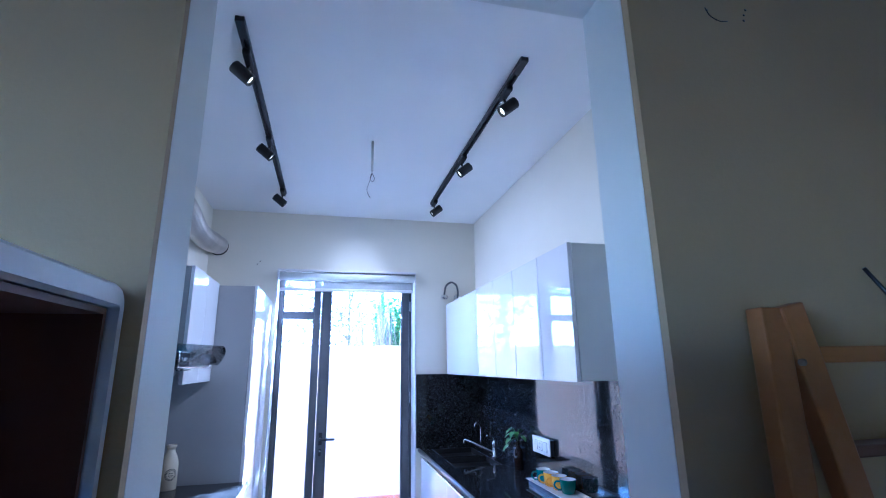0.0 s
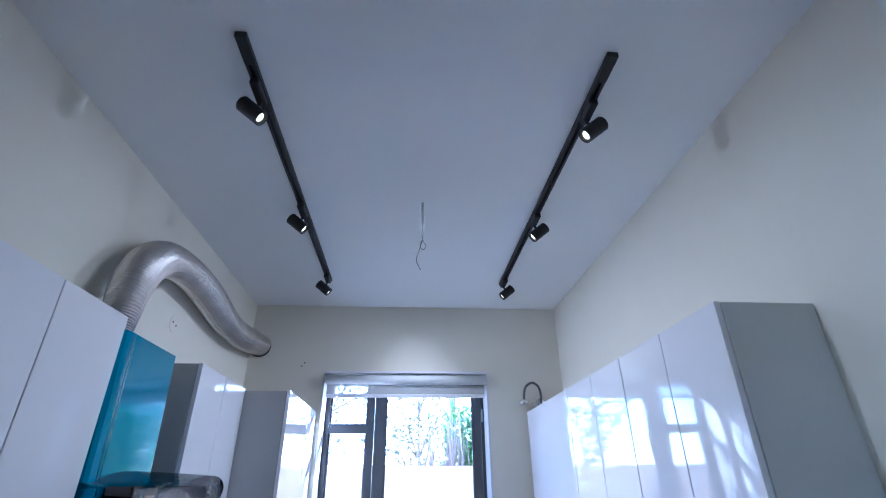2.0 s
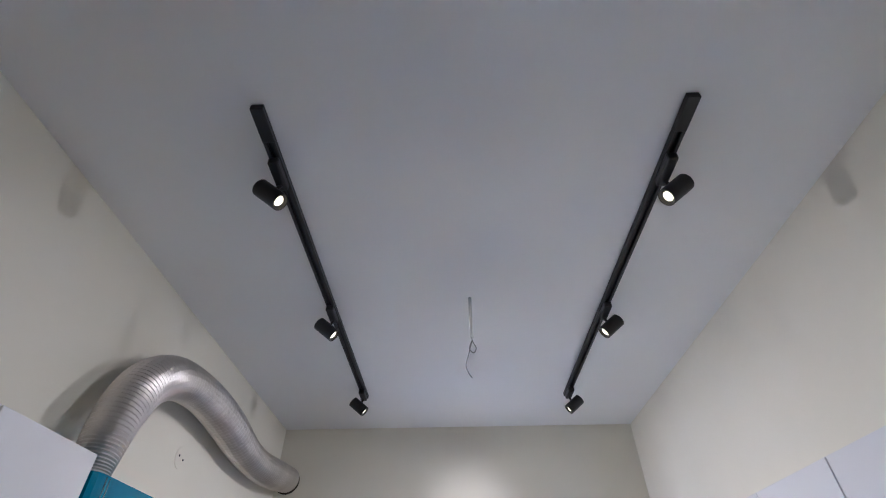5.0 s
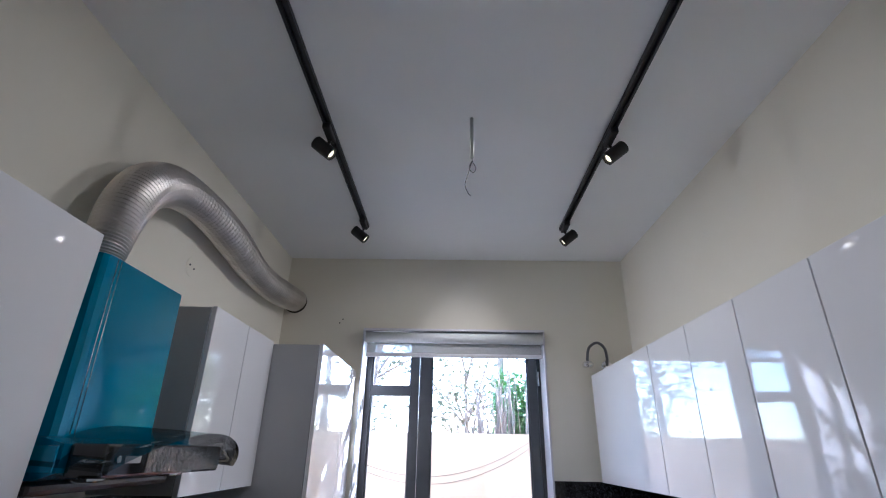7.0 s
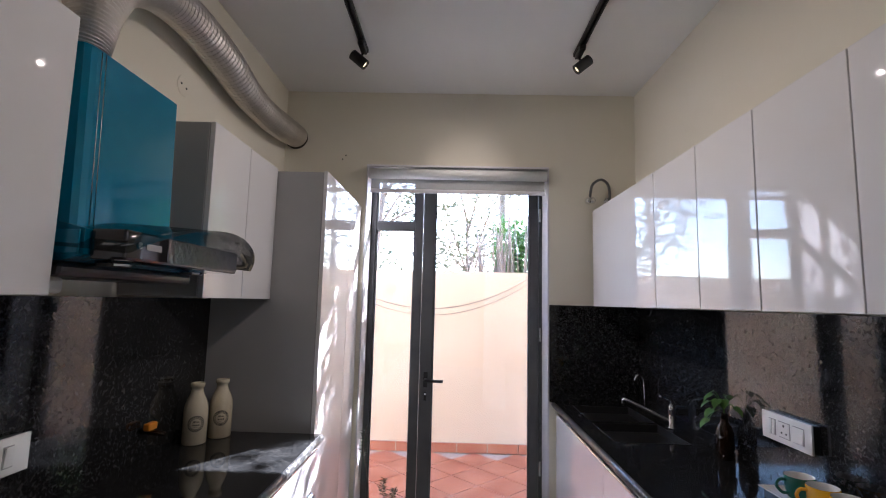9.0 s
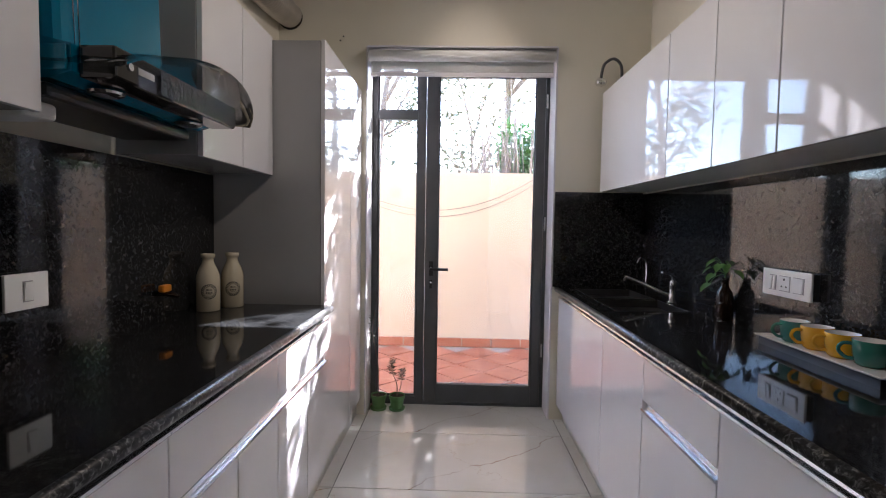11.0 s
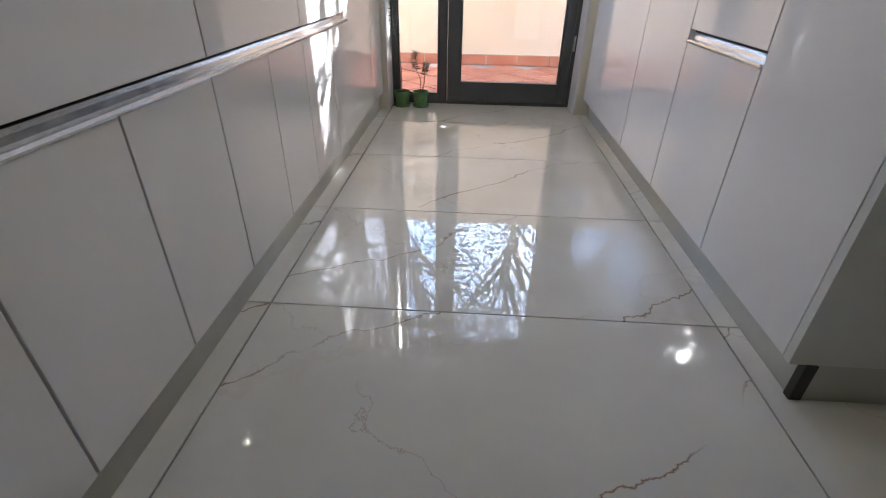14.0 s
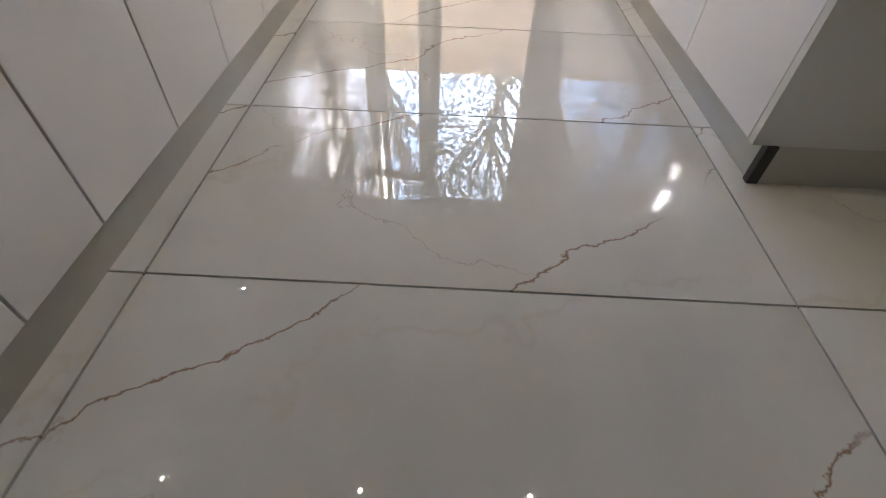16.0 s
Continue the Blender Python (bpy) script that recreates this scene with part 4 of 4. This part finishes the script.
# pots by the door
def potted(x, y, height, label, seed):
    rng = random.Random(seed)
    random.seed(seed)
    t = thing("potted_plant", (x, y, 0), label, "potted plant", "plants by the door")
    bm = bmesh.new()
    add_lathe(bm, [(0, 0.012), (0.040, 0.012), (0.046, 0.075), (0.052, 0.076), (0.053, 0.098), (0.049, 0.099), (0.047, 0.088), (0, 0.086)], (x, y, 0.0), 28)
    finish(bm, "pot", POT, t)
    bm = bmesh.new()
    add_lathe(bm, [(0, 0), (0.050, 0), (0.054, 0.014), (0.050, 0.014), (0.047, 0.004), (0, 0.004)], (x, y, 0.0), 28)
    finish(bm, "saucer", POT, t)
    bm = bmesh.new()
    add_lathe(bm, [(0.046, 0.089), (0.03, 0.092), (0, 0.093)], (x, y, 0.0), 20)
    finish(bm, "soil", SOIL, t)
    bs, bl2 = bmesh.new(), bmesh.new()
    tops = [height] if height > 0.4 else [height, height * 0.72]
    for k, h in enumerate(tops):
        lean = Vector((rng.uniform(-0.03, 0.02) + 0.045 * k, rng.uniform(-0.02, 0.02), 0))
        foot = Vector((x, y, 0.09))
        p = smooth_path([foot, foot + lean * 0.4 + Vector((0.008, 0, h * 0.35)), foot + lean + Vector((-0.012, 0, h * 0.75)), foot + lean + Vector((0, 0, h))], 8)
        add_tube(bs, p, lambda u, i: 0.0032 * (1 - 0.4 * u), 6)
        q = p[len(p) * 11 // 20:]
        for i in range(46):
            c = q[int(i / 46 * len(q))]
            a = i * 2.4
            add_leaf(bl2, c, Vector((math.cos(a), math.sin(a), 0.15 + 0.5 * i / 46)), rng.uniform(0.026, 0.042), 0.22, 0.3)
    finish(bs, "stem", BARK, t, True)
    tagged(finish(bl2, "leaves", LEAF_DARK, t), kind="stuff")
    return t


potted(1.378, 5.10, 0.56, "tall thin succulent in a small green plastic pot", 31)
potted(1.500, 5.10, 0.24, "short leafy succulent in a small green plastic pot", 32)

# ---- adjoining room ----
# white framed dark open cabinet, standing square to the wall beside the doorway
PX, FZT = 1.474, 1.630
cab = thing("open_cabinet", (1.35, 1.2, 0), "white rounded cabinet with a dark brown open inside", "cabinet")


def rounded(x0, x1, z0, z1, r, steps=8):
    out = []
    for cx, cz, a0 in ((x1 - r, z1 - r, 0), (x0 + r, z1 - r, 90), (x0 + r, z0 + r, 180), (x1 - r, z0 + r, 270)):
        for k in range(steps + 1):
            a = radians(a0 + 90 * k / steps)
            out.append((cx + r * math.cos(a), cz + r * math.sin(a)))
    return out


bm = bmesh.new()
CY0, CY1 = 0.72, YP0 - 0.004
loops = []
for pts, x in ((rounded(CY0, CY1, 0.0, FZT, 0.03), PX - 0.30), (rounded(CY0, CY1, 0.0, FZT, 0.03), PX - 0.006), (rounded(CY0 + 0.005, CY1 - 0.005, 0.005, FZT - 0.005, 0.026), PX),
               (rounded(CY0 + 0.03, CY1 - 0.018, 0.03, FZT - 0.028, 0.005), PX), (rounded(CY0 + 0.033, CY1 - 0.021, 0.033, FZT - 0.031, 0.005), PX - 0.012)):
    loops.append([bm.verts.new((x, y, z)) for y, z in pts])
for a, b in zip(loops, loops[1:]):
    for k in range(len(a)):
        bm.faces.new((a[k], a[(k + 1) % len(a)], b[(k + 1) % len(a)], b[k]))
bm.faces.new(loops[0])
finish(bm, "frame", WHITEFRAME, cab)
bm = bmesh.new()
iy0, iy1, iz0, iz1 = CY0 + 0.035, CY1 - 0.023, 0.035, FZT - 0.033
add_box(bm, (PX - 0.285, iy0, iz0), (PX - 0.275, iy1, iz1))
add_box(bm, (PX - 0.275, iy0, iz1 - 0.008), (PX - 0.013, iy1, iz1))
add_box(bm, (PX - 0.275, iy0, iz0), (PX - 0.013, iy1, iz0 + 0.008))
add_box(bm, (PX - 0.275, iy1 - 0.008, iz0 + 0.008), (PX - 0.013, iy1, iz1 - 0.008))
add_box(bm, (PX - 0.275, iy0, iz0 + 0.008), (PX - 0.013, iy0 + 0.008, iz1 - 0.008))
finish(bm, "inside", WOOD_DARK, cab)

# wooden easel leaning on the wall
easel = thing("wooden_easel", (2.62, 1.5, 0), "honey coloured wooden folding easel standing against the beige wall", "easel")


def plank(nm, a, b, w, d, mat=WOOD, bev=0.004, par=None):
    a, b = Vector(a), Vector(b)
    ax = (b - a).normalized()
    yv = Vector((0, 1, 0))
    sx = yv.cross(ax).normalized()
    m = Matrix((sx, ax.cross(sx), ax)).transposed().to_4x4()
    m.translation = a
    bm = bmesh.new()
    add_box(bm, (-w / 2, -d / 2, 0), (w / 2, d / 2, (b - a).length), bev, m)
    return finish(bm, nm, mat, par or easel)


plank("leg", (2.475, 1.545, 0.0), (2.482, 1.545, 1.607), 0.052, 0.035)
plank("leg", (2.87, 1.54, 0.0), (2.518, 1.54, 1.612), 0.052, 0.033)
plank("leg", (3.27, 1.545, 0.0), (3.00, 1.545, 1.607), 0.052, 0.034)
plank("crossbar", (2.53, 1.575, 1.527), (3.0, 1.575, 1.53), 0.030, 0.03)
plank("ledge", (2.60, 1.575, 1.365), (3.1, 1.575, 1.368), 0.020, 0.05, WOOD_DARK)
tube("bolt", [(2.515, 1.519, 1.515), (2.515, 1.526, 1.515)], 0.006, BARK, easel, 12)
tagged(tube("thin_rod", [(2.81, 1.60, 1.70), (2.91, 1.575, 1.545)], 0.004, BLACKP, None, 8, base=(2.7, 1.57, 1.53)), "thin dark rod resting on the easel", "rod")
wire = thing("loose_wire", (2.53, 1.61, 2.28), "short dark wire ends sticking out of small wall holes", "wire")
tube("wire", smooth_path([(2.532, 1.608, 2.285), (2.538, 1.604, 2.262), (2.558, 1.602, 2.250), (2.582, 1.603, 2.254)], 5), 0.0013, BLACKP, wire, 6)
for hx, hz in ((2.537, 2.28), (2.638, 2.285), (2.645, 2.30), (2.635, 2.27)):
    tube("hole", [(hx, 1.6095, hz), (hx, 1.6085, hz)], 0.003, BLACKP, wire, 8)

# ---- courtyard and garden ----
WY = 6.83
structure(box("ground", (-60, YB + WT, -0.6), (60, 120, -0.05), EARTH), "dry garden earth reaching to the distance")
walls_of("backdrop_wall", [((-1.6, WY, -0.1), (5.6, WY + 0.15, 1.757)), ((-1.6, YB + WT, -0.1), (-1.45, WY, 1.757)), ((5.45, YB + WT, -0.1), (5.6, WY, 1.757))],
         OUTWALL, "peach rendered courtyard wall with faint stains")
patio = structure(box("pavement", (-1.45, YB + WT, -0.08), (5.45, WY, -0.026), MORTAR), "terracotta courtyard paving laid diagonally with pale joints")
skirting = structure(box("baseboard", (-1.45, WY - 0.008, -0.02), (5.45, WY, 0.075), MORTAR), "terracotta tile skirting at the foot of the courtyard wall")
cables = thing("loose_cables", (1.9, WY - 0.01, 1.4), "two thin grey cables sagging across the courtyard wall", "cable")
for dz, sag in ((0.0, 0.30), (-0.05, 0.32)):
    pts = [Vector((0.9 + 1.9 * k / 24, WY - 0.008, 1.56 + dz + 0.22 * (k / 24) ** 2 - sag * (1 - (2 * k / 24 - 0.95) ** 2) * 0.75)) for k in range(25)]
    tube("cable", pts, 0.0022, BLACKP, cables, 6)


def tree(name, at, height, spread, leaves, leaf_mat, size, limbs=9, label="", lean=0.2, low=0.25, seed=1):
    rng = random.Random(seed)
    random.seed(seed)
    t = thing(name, at, label, "tree" if height > 2.6 else "bush")
    bm = bmesh.new()
    at = Vector(at)
    tips = []
    trunk = smooth_path([at, at + Vector((rng.uniform(-lean, lean), rng.uniform(-lean, lean), height * 0.3)), at + Vector((rng.uniform(-lean, lean), 0, height * 0.6))], 6)
    add_tube(bm, trunk, lambda u, i: 0.012 * height * (1 - 0.6 * u), 8)
    for k in range(limbs):
        s = trunk[rng.randint(int(len(trunk) * low), len(trunk) - 1)]
        a = rng.uniform(0, 2 * math.pi)
        end = s + Vector((math.cos(a) * spread * rng.uniform(0.4, 1), math.sin(a) * spread * rng.uniform(0.4, 1), height * rng.uniform(0.1, 0.42)))
        mid = (s + end) / 2 + Vector((rng.uniform(-0.1, 0.1), rng.uniform(-0.1, 0.1), rng.uniform(0, 0.2)))
        p = smooth_path([s, mid, end], 6)
        add_tube(bm, p, lambda u, i: 0.005 * height * (1 - 0.8 * u), 6)
        for _ in range(4):
            q = p[rng.randint(4, len(p) - 1)]
            e2 = q + Vector((rng.uniform(-1, 1), rng.uniform(-1, 1), rng.uniform(-0.2, 0.8))) * spread * 0.4
            p2 = smooth_path([q, (q + e2) / 2 + Vector((0, 0, 0.05)), e2], 4)
            add_tube(bm, p2, lambda u, i: 0.0025 * height * (1 - 0.8 * u), 5)
            tips += p2[2:]
        tips += p[5:]
    finish(bm, "trunk", BARK, t, True)
    if leaves:
        bm = bmesh.new()
        for _ in range(leaves):
            c = rng.choice(tips) + Vector((rng.gauss(0, 1), rng.gauss(0, 1), rng.gauss(0, 1))) * spread * 0.10
            add_leaf(bm, c, Vector((rng.uniform(-1, 1), rng.uniform(-1, 1), rng.uniform(-0.8, 0.6))), size * rng.uniform(0.6, 1.3))
        tagged(finish(bm, "leaves", leaf_mat, t), kind="stuff")
    return t


tree("garden_tree", (0.6, 10.2, -0.05), 4.6, 1.7, 2600, LEAF_PALE, 0.10, 14, "pale sunlit garden tree behind the courtyard wall", seed=3)
tree("garden_tree", (2.3, 11.5, -0.05), 5.2, 1.9, 2600, LEAF_PALE, 0.10, 14, "pale sunlit garden tree behind the courtyard wall", seed=8)
tree("garden_tree", (0.9, 8.7, -0.05), 6.6, 2.0, 1700, LEAF_PALE, 0.11, 18, "tall garden tree leaning over the courtyard wall", low=0.7, seed=14)
tree("garden_tree", (2.5, 9.6, -0.05), 7.4, 2.0, 1700, LEAF_PALE, 0.11, 18, "tall garden tree leaning over the courtyard wall", low=0.7, seed=23)
tree("garden_tree", (3.9, 8.9, -0.05), 4.0, 1.1, 3000, LEAF, 0.11, 14, "green leafy garden tree behind the courtyard wall", seed=5)


def hedge(name, lo, hi, leaves, mat, size, label, seed):
    """Bushy mass: a few stems from the ground and leaves that thin out towards an uneven outline."""
    rng = random.Random(seed)
    random.seed(seed)
    lo, hi = Vector(lo), Vector(hi)
    t = thing(name, ((lo.x + hi.x) / 2, (lo.y + hi.y) / 2, -0.05), label, "bush")
    bm = bmesh.new()
    for _ in range(12):
        f = Vector((rng.uniform(lo.x, hi.x), rng.uniform(lo.y, hi.y), -0.05))
        e = Vector((f.x + rng.uniform(-0.2, 0.2), f.y + rng.uniform(-0.1, 0.1), rng.uniform(0.75, 1.0) * hi.z))
        add_tube(bm, smooth_path([f, (f + e) / 2 + Vector((rng.uniform(-0.1, 0.1), 0, 0)), e], 5), lambda u, i: 0.018 * (1 - 0.8 * u), 6)
    finish(bm, "stems", BARK, t, True)
    bm = bmesh.new()
    made = 0
    while made < leaves:
        c = Vector((rng.uniform(lo.x, hi.x), rng.uniform(lo.y, hi.y), rng.uniform(lo.z, hi.z)))
        edge = (c.z - lo.z) / (hi.z - lo.z)
        if edge > 0.72 + 0.28 * noise.noise(Vector((c.x * 3.1, c.y * 3.1, seed * 1.7))) + 0.1 * rng.random():
            continue
        made += 1
        add_leaf(bm, c, Vector((rng.uniform(-1, 1), rng.uniform(-1, 1), rng.uniform(-0.5, 0.8))), size * rng.uniform(0.6, 1.3))
    tagged(finish(bm, "leaves", mat, t), kind="stuff")
    return t


hedge("dense_bush", (2.42, 8.0, 1.2), (3.15, 8.6, 2.75), 3200, LEAF, 0.09, "dense green bush rising over the courtyard wall", 6)
# Added outside the door's view to keep direct sun off the floor and low fronts.
hedge("sun_block_hedge", (2.95, 7.15, 1.1), (5.0, 7.75, 4.5), 10500, LEAF, 0.12, "tall green hedge added out of view to block the sun", 11)


def stems(at, count, height, spread, mat, label, seed, name="bare_shrub"):
    rng = random.Random(seed)
    s = thing(name, at, label, "shrub")
    bm = bmesh.new()
    for _ in range(count):
        a = rng.uniform(0, 2 * math.pi)
        r = rng.uniform(0.2, 1)
        foot = Vector(at) + Vector((math.cos(a), math.sin(a), 0)) * 0.08
        top = foot + Vector((math.cos(a) * spread * r, math.sin(a) * spread * r, height * rng.uniform(0.75, 1.0)))
        mid = foot.lerp(top, 0.55) + Vector((rng.uniform(-0.06, 0.06), rng.uniform(-0.06, 0.06), 0.1))
        add_tube(bm, smooth_path([foot, mid, top], 5), lambda u, i: 0.014 * (1 - 0.75 * u), 5)
    finish(bm, "stems", mat, s, True)
    return s


stems((2.30, 7.75, -0.05), 70, 2.45, 0.22, BARK, "dry brown clump of old stems behind the wall", 4, "dry_shrub")
stems((2.66, 7.6, -0.05), 24, 3.2, 0.42, BARK, "bare upright pruned stems behind the wall", 9)

# ---- floor tiles and paving pieces ----
J = 0.0024


def floor_tiles():
    cols = [(0.75, 1.318), (1.318, 2.509), (2.509, 3.04)]
    y = 4.753
    rows = [(y, YB + 0.24)]
    while y > -2.2:
        rows.append((y - 0.6, y))
        y -= 0.6
    for x0, x1 in cols:
        for y0, y1 in rows:
            box("tile", (x0 + J, y0 + J, -0.012), (x1 - J, y1 - J, 0.0), MARBLE, floor)
    x = 3.04
    for x0, x1 in ((-1.5, -0.45), (-0.45, 0.75), (3.04, 4.24), (4.24, 5.0)):
        for k in range(6):
            box("tile", (x0 + J, 1.6 - 0.6 * (k + 1) + J, -0.012), (x1 - J, 1.6 - 0.6 * k - J, 0.0), MARBLE, floor)


floor_tiles()


def paving():
    s, g = 0.30, 0.006
    bm = bmesh.new()
    add_box(bm, (-s / 2 + g, -s / 2 + g, -0.010), (s / 2 - g, s / 2 - g, 0.0), 0.003)
    proto = finish(bm, "paving_tile", TERRA, patio)
    me = proto.data
    first = True
    d = s / math.sqrt(2)
    rng = random.Random(2)
    for i in range(-30, 31):
        for j in range(-30, 31):
            x, y = 1.9 + (i - j) * d, 6.0 + (i + j) * d
            if not (0.2 < x < 3.6 and YB + WT + 0.02 + d < y < WY - 0.01 - d * 0.2):
                continue
            ob = proto if first else new("paving_tile", me)
            first = False
            ob.parent = patio
            ob.matrix_basis = pose(x, y, -0.02, rng.uniform(-0.3, 0.3), rng.uniform(-0.3, 0.3), 45)


paving()
bm = bmesh.new()
add_box(bm, (-0.145, -0.006, -0.045), (0.145, 0.006, 0.045), 0.003)
sk = finish(bm, "skirting_tile", TERRA, skirting)
for k in range(14):
    ob = sk if k == 0 else new("skirting_tile", sk.data)
    ob.parent = skirting
    ob.matrix_basis = pose(0.0 + 0.3 * k, WY - 0.013, 0.028)
